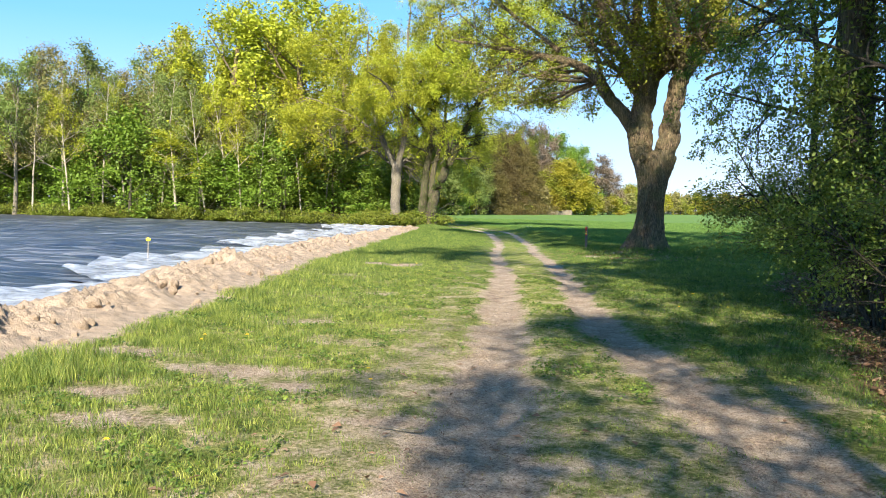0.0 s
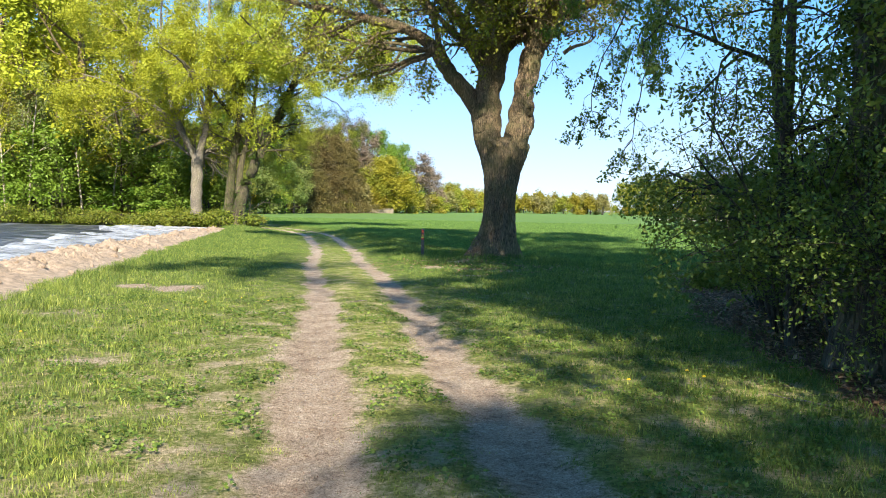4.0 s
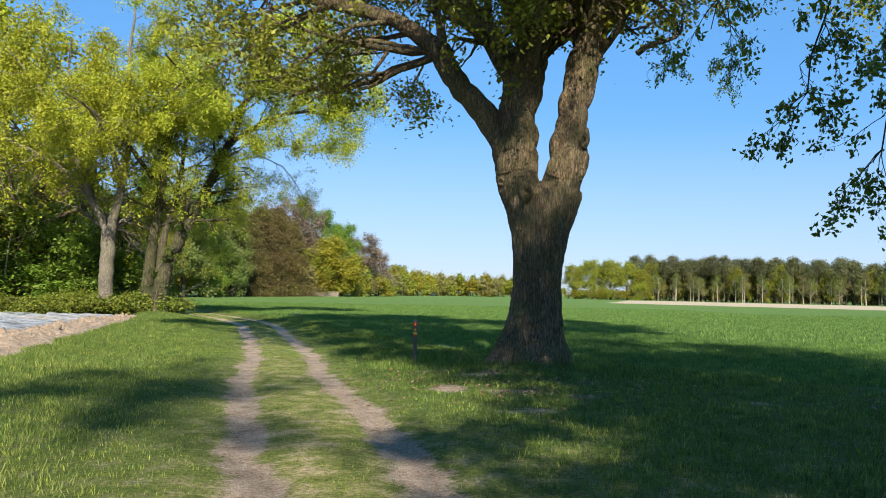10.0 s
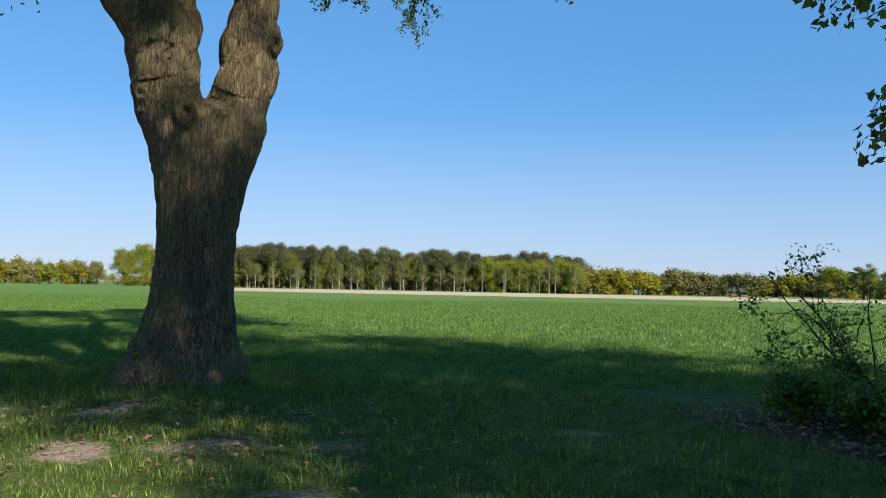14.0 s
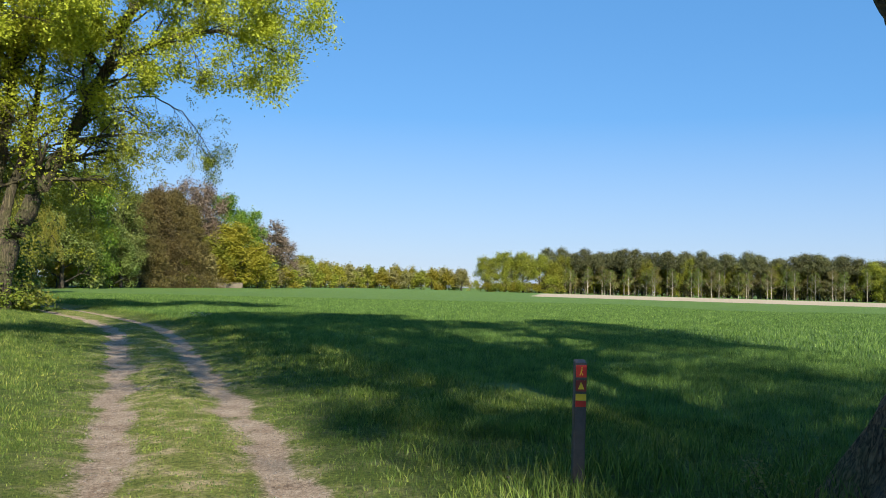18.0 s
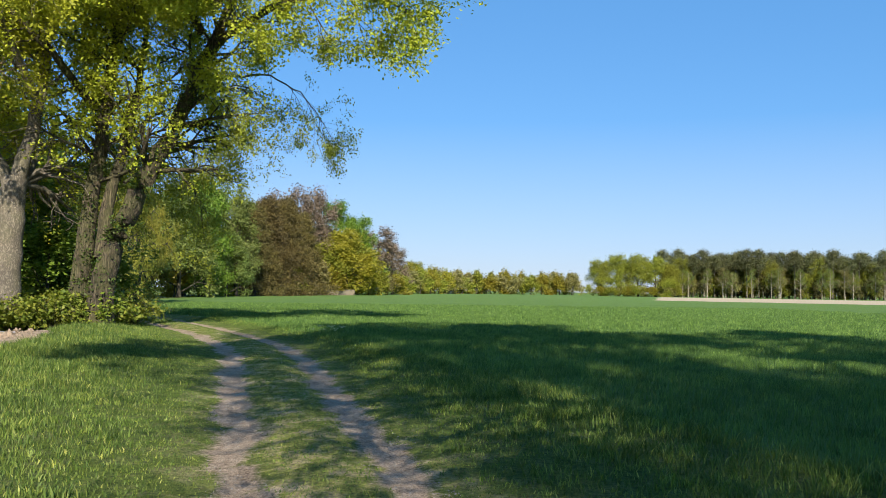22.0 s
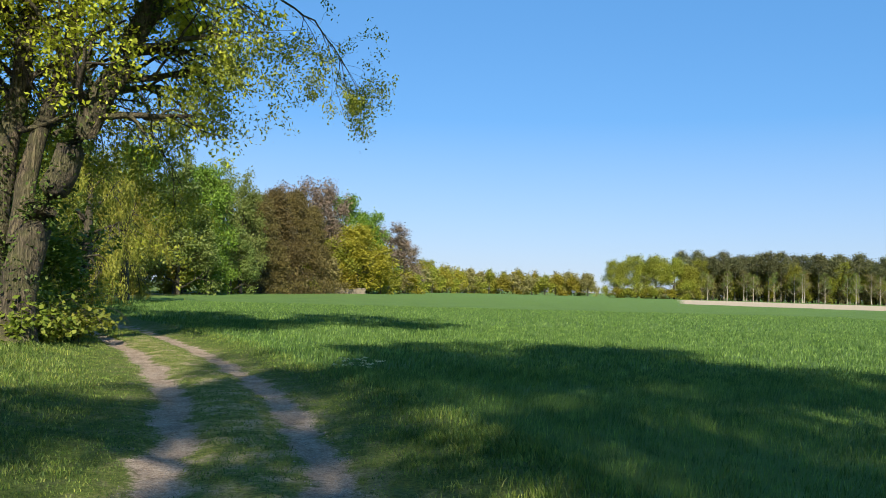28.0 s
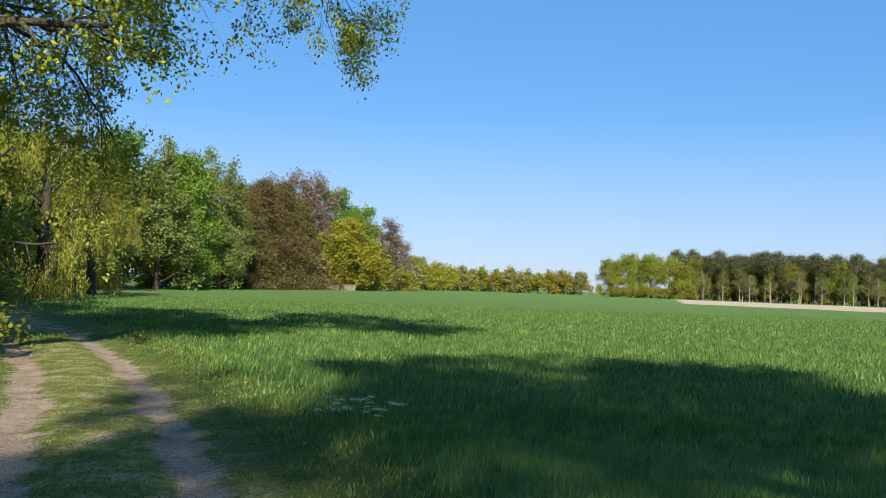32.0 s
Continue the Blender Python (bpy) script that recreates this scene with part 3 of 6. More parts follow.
def build_ground():
    xs, ys = spaced(-9.0, 10.0, 0.2, 2500, 1.09), spaced(2, 64, 0.2, 2500, 1.09)
    X, Y = np.meshgrid(xs, ys)
    x, y = X.ravel(), Y.ravel()
    v = np.stack([x, y, height(x, y)], 1)
    nx, ny = len(xs), len(ys)
    i = (np.arange(ny - 1)[:, None] * nx + np.arange(nx - 1)).ravel()
    me = raw_mesh("ground", v, np.stack([i, i + 1, i + nx + 1, i + nx], 1), None, GROUND, True)
    add_attribute(me, "bare", bare_amount(x, y))
    add_attribute(me, "crop", crop_amount(x, y))
    add_attribute(me, "litter", litter_amount(x, y))
    add_attribute(me, "lush", np.clip((y - 12 + 3 * smooth_noise(x, y, 2.5, 6.0)) / 16, 0, 1) * np.clip(np.maximum(along(y, RUT_LEFT) - x, x - along(y, RUT_RIGHT)) / 1.2 + 0.35, 0, 1))
    add_attribute(me, "stubble", stubble_amount(x, y))
    return tagged(new("ground", me), "flat meadow with a worn sandy double track", "ground", kind="structure")


build_ground()


# ---- the film-covered field ----
BED = np.array([-0.97, 0.24])


def build_film_beds():
    group = "film-covered beds"
    for k in range(27):
        y0 = -4 + k * 2.1
        x0 = float(along(y0, FILM_EDGE)) - 0.3
        reach = 62
        s = np.concatenate([np.arange(0, 20, 0.35), np.arange(20, reach, 0.9)])
        if k >= 21:
            s = s[s < reach]
        u = np.linspace(-1.06, 1.06, 13)
        S, U = np.meshgrid(s, u, indexing="ij")
        arch = 0.27 * np.clip(np.cos(np.clip(U, -1, 1) * np.pi / 2), 0, 1) ** 0.6 * np.clip(S / 4.5, 0.12, 1)
        px = x0 + BED[0] * S - 0.03 * U
        py = y0 + BED[1] * S + U
        keep_y = py - np.maximum(0, py - (66.5 + 0.04 * S))
        z = arch + 0.03 + 0.035 * smooth_noise(px, py, 0.45, k) + 0.03 * smooth_noise(px, py, 1.3, k + 2)
        n, w = S.shape
        i = (np.arange(n - 1)[:, None] * w + np.arange(w - 1)).ravel()
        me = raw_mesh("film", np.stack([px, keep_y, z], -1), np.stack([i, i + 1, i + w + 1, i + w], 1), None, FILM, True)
        if (y0 + BED[1] * 30) > 72:
            continue
        bed = new("mulched_bed", me)
        tagged(bed, "raised crop bed under creased black plastic film", "crop bed", group)


build_film_beds()


def build_clear_sheet(name, y0, y1, width, seed, lift):
    r = np.random.default_rng(seed)
    ys, us = np.arange(y0, y1, 0.16), np.linspace(0, 1, 34)
    Y, U = np.meshgrid(ys, us, indexing="ij")
    w = width * (0.8 + 0.35 * smooth_noise(Y * 0 + 3.0, Y, 4.2, seed) + 0.10 * smooth_noise(Y * 0, Y, 1.3, seed + 3))
    w = w * np.clip(np.minimum(Y - y0, y1 - Y) / 1.5 + 0.12, 0, 1)
    S = U * np.maximum(w, 0.2) - 0.15
    x = along(Y, FILM_EDGE) - 0.1 + BED[0] * S
    y = Y + BED[1] * S
    k = (Y - (-4)) / 2.1
    ridge = 0.27 * np.abs(np.cos((k % 1) * np.pi)) ** 0.7 * np.clip((S - 0.1) / 4.5, 0.12, 1) + 0.03
    fold = 0.035 * smooth_noise(x, y, 0.3, seed) + 0.04 * smooth_noise(x + y, y - x, 0.7, seed + 1)
    z = ridge + lift * 0.5 + np.abs(fold) + 0.05
    n, m = Y.shape
    i = (np.arange(n - 1)[:, None] * m + np.arange(m - 1)).ravel()
    me = raw_mesh(name, np.stack([x, y, z], -1), np.stack([i, i + 1, i + m + 1, i + m], 1), None, CLEAR, True)
    return tagged(new(name, me), "loose milky clear plastic sheet, wrinkled, lying over the black film", "plastic sheet", "clear sheets")


for a, b, c, d, e in ((-2, 9.6, 2.0, 3, 0.10), (11.6, 15.2, 1.5, 11, 0.08), (15.4, 27.5, 2.6, 5, 0.04), (26.9, 41, 3.6, 9, 0.05), (40.5, 57, 4.4, 14, 0.06)):
    build_clear_sheet("plastic_sheet", a, b, c, d, e)


def lump_mesh(name, r, mat, rough=0.3, detail=3):
    bm = bmesh.new()
    bmesh.ops.create_icosphere(bm, subdivisions=detail, radius=1.0)
    off = Vector(r.uniform(-50, 50, 3))
    for v in bm.verts:
        n = noise.fractal(v.co * 1.6 + off, 0.9, 2.2, 4)
        v.co *= 1 + rough * n
    return bm_mesh(bm, name, mat, False)


def build_berm():
    """The heaped soil that holds the film's edge down, with clods on it."""
    ys = np.arange(0, 58, 0.06)
    us = np.linspace(0, 1, 36)
    Y, U = np.meshgrid(ys, us, indexing="ij")
    a, b = along(Y, FILM_EDGE) - 0.55, along(Y, SAND_OUT) + 0.3
    x = a + (b - a) * U + 0.1 * smooth_noise(U * 4, Y, 0.9, 2)
    hill = np.sin(np.clip(U * 1.15, 0, 1) * np.pi) ** 1.2
    hump = 0.19 + 0.15 * smooth_noise(U * 2, Y, 1.3, 8) + 0.13 * smooth_noise(U * 4, Y, 0.55, 1)
    lumps = np.array([noise.fractal(Vector((p, q, 3.0)) * 10.0, 0.5, 2.2, 7) for p, q in zip(x.ravel(), Y.ravel())]).reshape(x.shape)
    z = hill * np.maximum(hump, 0.05) * np.interp(Y, [0, 45, 58], [1, 0.9, 0.45]) + hill * (0.10 + 0.16 * np.clip(smooth_noise(x, Y, 0.8, 6.0), 0, 1)) * lumps + 0.015 - 0.03 * (U < 0.02) - 0.05 * (U > 0.98)
    n, m = Y.shape
    i = (np.arange(n - 1)[:, None] * m + np.arange(m - 1)).ravel()
    me = raw_mesh("berm", np.stack([x, Y, z], -1), np.stack([i, i + 1, i + m + 1, i + m], 1), None, SAND)
    tagged(new("soil_berm", me), "ridge of pale crumbly sandy soil along the film's edge", "soil", kind="structure")
    r = np.random.default_rng(21)
    kinds = [lump_mesh("clod", r, SAND, 0.45, 2) for _ in range(5)]
    for k in range(290):
        y = 6 + 51 * r.uniform(0, 1) ** 1.6
        u = r.uniform(0.1, 1.0)
        x = float(along(y, FILM_EDGE)) - 0.4 + (float(along(y, SAND_OUT)) - float(along(y, FILM_EDGE)) + 0.5) * u
        s = 0.03 + 0.10 * r.uniform(0, 1) ** 2.5
        ob = new("soil_clod", kinds[k % 5])
        zz = 0.2 * math.sin(min(1, u * 1.1) * math.pi) + 0.02
        ob.matrix_world = pose(x, y, zz, *r.uniform(0, 360, 3)) @ Matrix.Diagonal((s, s * 0.8, s * 0.65, 1))
        tagged(ob, "clod of dry pale sandy soil lying on the berm", "clod", "soil clods")


build_berm()


# ---- trees: templates ----
def tree_template(kind, seed):
    """Returns the trunk and crown meshes of one tree and its own height."""
    r = np.random.default_rng(seed)
    if kind == "young_oak":
        h = 17.0
        stem, wood, tips = broadleaf(r, h, 0.38, 4.2, 6.2, 9, [(5, 0.55, 50, 0.05, 0.12), (5, 0.55, 48, 0.02, 0.18), (0, 0, 0, -0.02, 0.2)])
        crown = leaves_mesh("crown", r, tips, 15, 0.42, 0.28, LEAF_YELLOW)
        bark = BARK_OAK
    elif kind == "hazel":
        h = 7.5
        stem, wood, tips = broadleaf(r, h, 0.11, 0.6, 2.9, 11, [(5, 0.6, 45, 0.06, 0.14), (4, 0.6, 50, 0.0, 0.2), (0, 0, 0, 0, 0.2)])
        crown = leaves_mesh("crown", r, tips, 7, 0.36, 0.27, LEAF_GREEN)
        bark = BARK_DARK
    elif kind == "shade_oak":
        h = 15.0
        stem, wood, tips = broadleaf(r, h, 0.21, 6.0, 5.6, 10, [(5, 0.55, 50, 0.05, 0.12), (5, 0.55, 48, 0.02, 0.18), (0, 0, 0, -0.02, 0.2)])
        crown = leaves_mesh("crown", r, tips, 7, 0.38, 0.25, LEAF_DARK, gather=0.35)
        bark = BARK_DARK
    elif kind == "birch":
        h = 15.5
        stem, wood, tips = broadleaf(r, h, 0.14, 3.6, 3.0, 12, [(5, 0.5, 40, 0.10, 0.10), (3, 0.5, 40, -0.02, 0.16), (0, 0, 0, -0.05, 0.2)])
        crown = leaves_mesh("crown", r, tips, 6, 0.34, 0.20, LEAF_LIGHT if seed % 2 else LEAF_TAN)
        bark = BARK_PALE
    elif kind == "sapling":
        h = 12.5
        stem, wood, tips = broadleaf(r, h, 0.085, 4.6, 2.2, 9, [(5, 0.5, 40, 0.12, 0.10), (4, 0.5, 40, 0.02, 0.16), (0, 0, 0, 0.0, 0.2)])
        crown = leaves_mesh("crown", r, tips, 6, 0.25, 0.15, LEAF_LIGHT if seed % 2 else LEAF_YELLOW)
        bark = BARK_PALE
    elif kind == "bare":
        h = 14.5
        stem, wood, tips = broadleaf(r, h, 0.16, 3.0, 3.6, 10, [(6, 0.5, 42, 0.10, 0.10), (5, 0.5, 42, 0.03, 0.14), (0, 0, 0, 0.02, 0.2)])
        crown = leaves_mesh("crown", r, tips, 7, 0.32, 0.19, LEAF_TAN if seed % 2 else LEAF_LIGHT)
        bark = BARK_GREY
    elif kind == "lime":
        h = 17.0
        stem, wood, tips = broadleaf(r, h, 0.3, 0.7, 5.2, 15, [(5, 0.5, 45, 0.05, 0.12), (4, 0.55, 48, 0.0, 0.2), (0, 0, 0, 0, 0.2)])
        crown = leaves_mesh("crown", r, tips, 14, 0.55, 0.38, LEAF_LIGHT if seed % 2 else LEAF_GREEN, gather=0.75)
        bark = BARK_DARK
    elif kind == "larch":
        h = 19.0
        pts, rad = trunk_line(r, h, 0.28, 0.015)
        stem, wood, tips = (pts, rad), [], []
        for k in range(70):
            z = 0.7 + (h - 1.2) * k / 70
            a = k * 2.4
            grow(r, (0, 0, z), unit(np.array([math.cos(a), math.sin(a), -0.15])), r.uniform(0.55, 1.2) * 4.8 * (1.03 - z / h) ** 0.8, 0.05, 0, [(6, 0.4, 50, -0.06, 0.06), (0, 0, 0, -0.12, 0.1)], wood, tips)
        tips = np.array(tips)
        crown = leaves_mesh("crown", r, tips, 15, (0.45, 0.45, 0.6), 0.36, LEAF_RUST, 1.8, 0.3, gather=0.7)
        bark = BARK_DARK
    elif kind == "copper":
        h = 17.5
        stem, wood, tips = broadleaf(r, h, 0.3, 1.4, 5.4, 13, [(6, 0.5, 42, 0.08, 0.12), (4, 0.55, 45, 0.03, 0.16), (0, 0, 0, 0.02, 0.2)])
        crown = leaves_mesh("crown", r, tips, 9, 0.6, 0.40, LEAF_PURPLE, gather=0.8)
        bark = BARK_DARK
    elif kind in ("round_oak", "gold_oak"):
        h = 15.0
        stem, wood, tips = broadleaf(r, h, 0.35, 1.2, 6.2, 15, [(5, 0.5, 50, 0.03, 0.14), (4, 0.55, 50, 0.0, 0.2), (0, 0, 0, 0, 0.2)])
        crown = leaves_mesh("crown", r, tips, 12, 0.75, 0.50, LEAF_OAK if kind == "round_oak" else LEAF_GOLD, gather=0.85)
        bark = BARK_DARK
    elif kind == "willow":
        h = 13.0
        stem, wood, tips = broadleaf(r, h, 0.4, 3.0, 5.0, 11, [(6, 0.5, 50, 0.0, 0.12), (4, 0.9, 60, -0.35, 0.1), (0, 0, 0, -0.6, 0.06)])
        crown = leaves_mesh("crown", r, tips, 26, (0.2, 0.2, 0.55), 0.22, LEAF_WILLOW, 2.2, 0.3)
        bark = BARK_DARK
    elif kind == "pine":
        h = 18.5
        pts, rad = trunk_line(r, h, 0.2, 0.03)
        stem, wood, tips = (pts, rad), [], []
        for k in range(16):
            z = h * (0.58 + 0.42 * k / 16)
            grow(r, (np.interp(z, pts[:, 2], pts[:, 0]), np.interp(z, pts[:, 2], pts[:, 1]), z), unit(np.array([math.cos(k * 2.4), math.sin(k * 2.4), 0.25])),
                 3.9 * (1.12 - k / 16), 0.05, 0, [(4, 0.5, 45, 0.03, 0.1), (0, 0, 0, 0.04, 0.15)], wood, tips)
        tips = np.array(tips)
        crown = leaves_mesh("crown", r, tips, 11, 0.75, 0.5, LEAF_PINE, 0, 0.45, gather=0.8)
        bark = BARK_GREY
    elif kind in ("far_bush", "understory"):
        h = 7.0
        stem, wood, tips = broadleaf(r, h, 0.12, 0.4, 3.6, 8, [(4, 0.6, 45, 0.05, 0.14), (0, 0, 0, 0.0, 0.2)])
        crown = leaves_mesh("crown", r, tips, 9, 0.75, 0.75, LEAF_UNDER if kind == "understory" else (LEAF_OAK, LEAF_TAN, LEAF_GOLD)[seed % 3], gather=0.85)
        bark = BARK_DARK
    thin = {"young_oak": 0.02, "birch": 0.008, "sapling": 0.006, "bare": 0.008, "hazel": 0.008}.get(kind, 0.03)
    big = [b for b in wood if b[1][0] > thin]
    v1 = tube_mesh("trunk", [stem], bark, 10)
    v2 = tube_mesh("branchwork", big, bark, 4) if big else None
    return v1, v2, crown


TREE_WORDS = {
    "young_oak": ("oak_tree", "spreading oak with yellow-green leaves", "tree"),
    "shade_oak": ("thicket_oak", "tall dark-leaved oak", "tree"),
    "hazel": ("hazel_bush", "tall leafy bright-green hazel", "bush"),
    "birch": ("birch_tree", "slender pale birch with sparse leaves", "tree"),
    "sapling": ("birch_sapling", "thin pale leaning birch stem", "tree"),
    "bare": ("alder_tree", "thin grey tree barely in leaf", "tree"),
    "lime": ("lime_tree", "full tree in fresh green leaf", "tree"),
    "larch": ("spruce_tree", "dense rust-brown drooping conifer", "tree"),
    "copper": ("beech_tree", "beech with copper-brown buds", "tree"),
    "round_oak": ("oak_tree", "broad round yellow-green oak", "tree"),
    "gold_oak": ("oak_tree", "broad round golden-yellow oak", "tree"),
    "willow": ("willow_tree", "weeping willow with yellow-green shoots", "tree"),
    "pine": ("pine_tree", "tall bare-trunked pine with dark crown", "tree"),
    "understory": ("undergrowth_bush", "olive-brown budding undergrowth bush", "bush"),
    "far_bush": ("hedge_bush", "budding hedgerow bush", "bush"),
}
TEMPLATES = {}


def plant(kind, x, y, h_scale=1.0, wide=1.0, variant=0, turn=None, where="", z=0.0):
    key = (kind, variant)
    if key not in TEMPLATES:
        TEMPLATES[key] = tree_template(kind, 100 + 17 * len(kind) + variant * 7 + ord(kind[0]))
    trunk, branches, crown = TEMPLATES[key]
    name, words, cat = TREE_WORDS[kind]
    ob = thing(name, (x, y, z), words + (" " + where if where else ""), cat, cat + "s of the " + (where.split()[-1] if where else "wood"),
               turn if turn is not None else (x * 37.7 + y * 91.3) % 360)
    ob.scale = (wide, wide, h_scale)
    part("trunk", trunk, ob)
    if branches:
        part("branchwork", branches, ob)
    part("crown", crown, ob)
    return ob


# ---- left wood, behind the film field ----
W = "in the wood"
for x, y, s, w, k in ((-21.5, 71.5, 1.15, 1.3, 0), (-16.6, 69, 1.0, 1.05, 1), (-28.5, 74, 1.15, 1.15, 2), (-35, 80, 1.1, 1.1, 0), (-28, 84, 1.2, 1.2, 1), (-25, 77, 1.2, 1.1, 0)):
    plant("young_oak", x, y, s, w, k, where=W)
for i, (x, y, s) in enumerate(((-43, 64, 1.0), (-40, 66, 1.02), (-47, 66, 0.95), (-37.5, 70, 1.0), (-33.5, 69, 0.95), (-52, 65, 1.0), (-30.5, 67, 0.8), (-27, 69, 0.85), (-57, 66, 1.0),
                               (-24.5, 70, 0.8), (-45, 71, 1.1))):
    plant("birch" if i % 3 else "bare", x, y, s, 1.0, i % 2, where=W)
for i, (x, y, s) in enumerate(((-36, 74, 1.1), (-41, 73, 1.1), (-26, 80, 1.2), (-31, 82, 1.2), (-48, 74, 1.1), (-55, 74, 1.1), (-62, 70, 1.1), (-44, 68.5, 1.15), (-39, 68.5, 1.1), (-34, 71.5, 1.2), (-49, 68.5, 1.1), (-53, 70, 1.2), (-31, 71, 1.15))):
    plant("bare", x, y, s, 1.15, i % 2, where=W)
for i in range(26):
    x = -13.2 - i * 1.9
    y = 66.0 + 3.2 * ((i * 0.618) % 1.0) + (1.0 if x < -30 else 0.0)
    plant("hazel", x, y, 0.42 + 0.55 * ((i * 0.377) % 1), 0.9 + 0.3 * ((i * 0.7) % 1), i % 3, where="at the edge of the wood")
for i in range(3, 16):
    plant("lime", -14 - i * 3.6, 86 + 6 * ((i * 0.618) % 1), 0.85, 1.0, i % 2, where=W)

plant("hazel", -33.2, 64.4, 1.15, 1.15, 0, where="at the edge of the wood")
plant("hazel", -27.4, 64.8, 0.75, 0.8, 1, where="at the edge of the wood")
plant("hazel", -20.5, 65.4, 0.9, 0.8, 2, where="at the edge of the wood")
for i, (x, y, s, w, lx, ly) in enumerate(((-29.1, 64.2, 0.7, 1.2, 0, 2), (-26.7, 64.6, 1.05, 0.8, -9, 0), (-23.9, 64.8, 0.95, 0.7, -2, 0), (-36, 65.2, 1.1, 0.9, 3, 2), (-38.5, 64.6, 1.0, 0.9, -4, 0), (-22.6, 65.2, 1.0, 0.8, 3, 0),
                                          (-19.2, 65.6, 0.9, 0.8, -3, 2), (-31.2, 65.8, 1.15, 0.9, 5, 0), (-25.2, 66.2, 1.1, 0.9, -7, 2), (-42, 64.8, 1.0, 1.0, 2, 0), (-46, 65.4, 1.05, 1.0, -3, 0), (-17.4, 66, 0.85, 0.7, 4, 0), (-34.6, 66.4, 1.1, 0.8, -5, 0))):
    ob = plant("sapling", x, y, s, w, i % 2, where="at the edge of the wood")
    ob.rotation_euler = (radians(ly), radians(lx), 0.0)

# ---- wood edge along the track and beyond ----
for x, y, s, w, k in ((-21.5, 84, 0.7, 0.8, 1), (-24, 90, 0.75, 0.8, 0), (-26, 97, 0.8, 0.9, 1), (-24.5, 103, 0.8, 0.9, 0)):
    plant("lime", x, y, s, w, k, where="at the edge of the wood")
plant("willow", -17.4, 97, 0.86, 0.85, 0, where="at the edge of the field")
plant("willow", -19.8, 91, 0.86, 0.9, 1, where="at the edge of the field")
plant("willow", -17.6, 107, 0.8, 0.7, 0, turn=70, where="at the edge of the field")
for x, y, s, w, k in ((-24, 130, 0.8, 0.8, 1), (-21, 143, 0.85, 0.85, 1), (-20, 156, 1.08, 0.85, 0), (-16.8, 166, 1.05, 0.75, 1), (-27, 150, 1.18, 1.0, 0), (-24, 163, 1.2, 0.9, 1), (-33, 135, 0.9, 1.1, 0), (-27, 121, 0.8, 1.0, 1), (-29, 139, 0.9, 1.0, 0), (-22, 173, 1.22, 1.0, 1), (-19.5, 149, 0.6, 0.7, 0), (-17.5, 161, 0.6, 0.7, 1), (-26, 108, 0.7, 0.9, 0)):
    plant("lime", x, y, s, w, k, where="at the edge of the field")
for x, y, s, w in ((-15.4, 178, 0.80, 1.4), (-14.2, 187, 0.93, 1.6), (-11.4, 196, 0.97, 1.6), (-8.8, 207, 0.88, 1.5), (-18, 192, 0.9, 1.5)):
    plant("larch", x, y, s, w, 0, where="at the edge of the field")
for x, y, s, w, k in ((-9.5, 216, 1.36, 1.15, 0), (-6.0, 224, 1.38, 1.15, 0), (-14, 210, 1.25, 1.0, 0)):
    plant("copper", x, y, s, w, k, where="at the edge of the field")
plant("lime", -2.5, 236, 1.42, 1.3, 0, where="at the edge of the field")
plant("lime", 3.0, 246, 1.25, 1.2, 0, where="at the edge of the field")
plant("gold_oak", 0.4, 219, 0.92, 1.3, 0, where="at the edge of the field")
plant("round_oak", -4.0, 216, 0.72, 1.0, 1, where="at the edge of the field")
plant("copper", 8.6, 258, 1.04, 1.55, 0, where="at the edge of the field")
plant("copper", 13.5, 268, 0.85, 1.0, 0, turn=40, where="at the edge of the field")
plant("far_bush", 5.5, 222, 0.9, 0.7, 0, where="at the edge of the field")
plant("round_oak", 26, 348, 0.78, 0.95, 1, where="far across the field")

for i in range(10):
    plant("far_bush", 96 + i * 3.1, 338 - 4 * ((i * 0.618) % 1), 0.45, 0.8, i % 3, where="far across the field")
for i in range(8):
    plant("far_bush", -2 + i * 2.6, 214 + i * 6.5, 0.62, 0.9, i % 3, where="at the edge of the field")

# ---- far hedge and far pine wood ----
for i in range(34):
    f = i / 33
    x = 16 + 84 * f
    y = 300 + 95 * min(1, f * 2.2) - 8 * f + 6 * math.sin(i * 2.7)
    plant("far_bush", x, y, 0.85 + 0.45 * ((i * 0.618) % 1), 1.0 + 0.4 * ((i * 0.377) % 1), i % 3, where="far across the field")
for i, (x, y, s) in enumerate(((55, 398, 0.7), (60, 402, 0.75), (79, 396, 0.7), (99, 386, 0.75), (90, 395, 0.65))):
    plant("bare", x, y, s, 1.1, i % 2, where="far across the field")
for x, y, s, w, k in ((97.5, 343, 0.92, 0.95, 0), (104, 341, 1.02, 1.05, 1), (110.5, 338, 1.05, 1.05, 0), (117, 337, 0.98, 0.95, 1), (122.5, 339, 0.85, 0.9, 0)):
    plant("round_oak", x, y, s, w, k, where="far across the field")
EDGE_PINES = [(125, 352), (157, 327), (190, 300), (216, 268), (236, 240)]
r = np.random.default_rng(5)
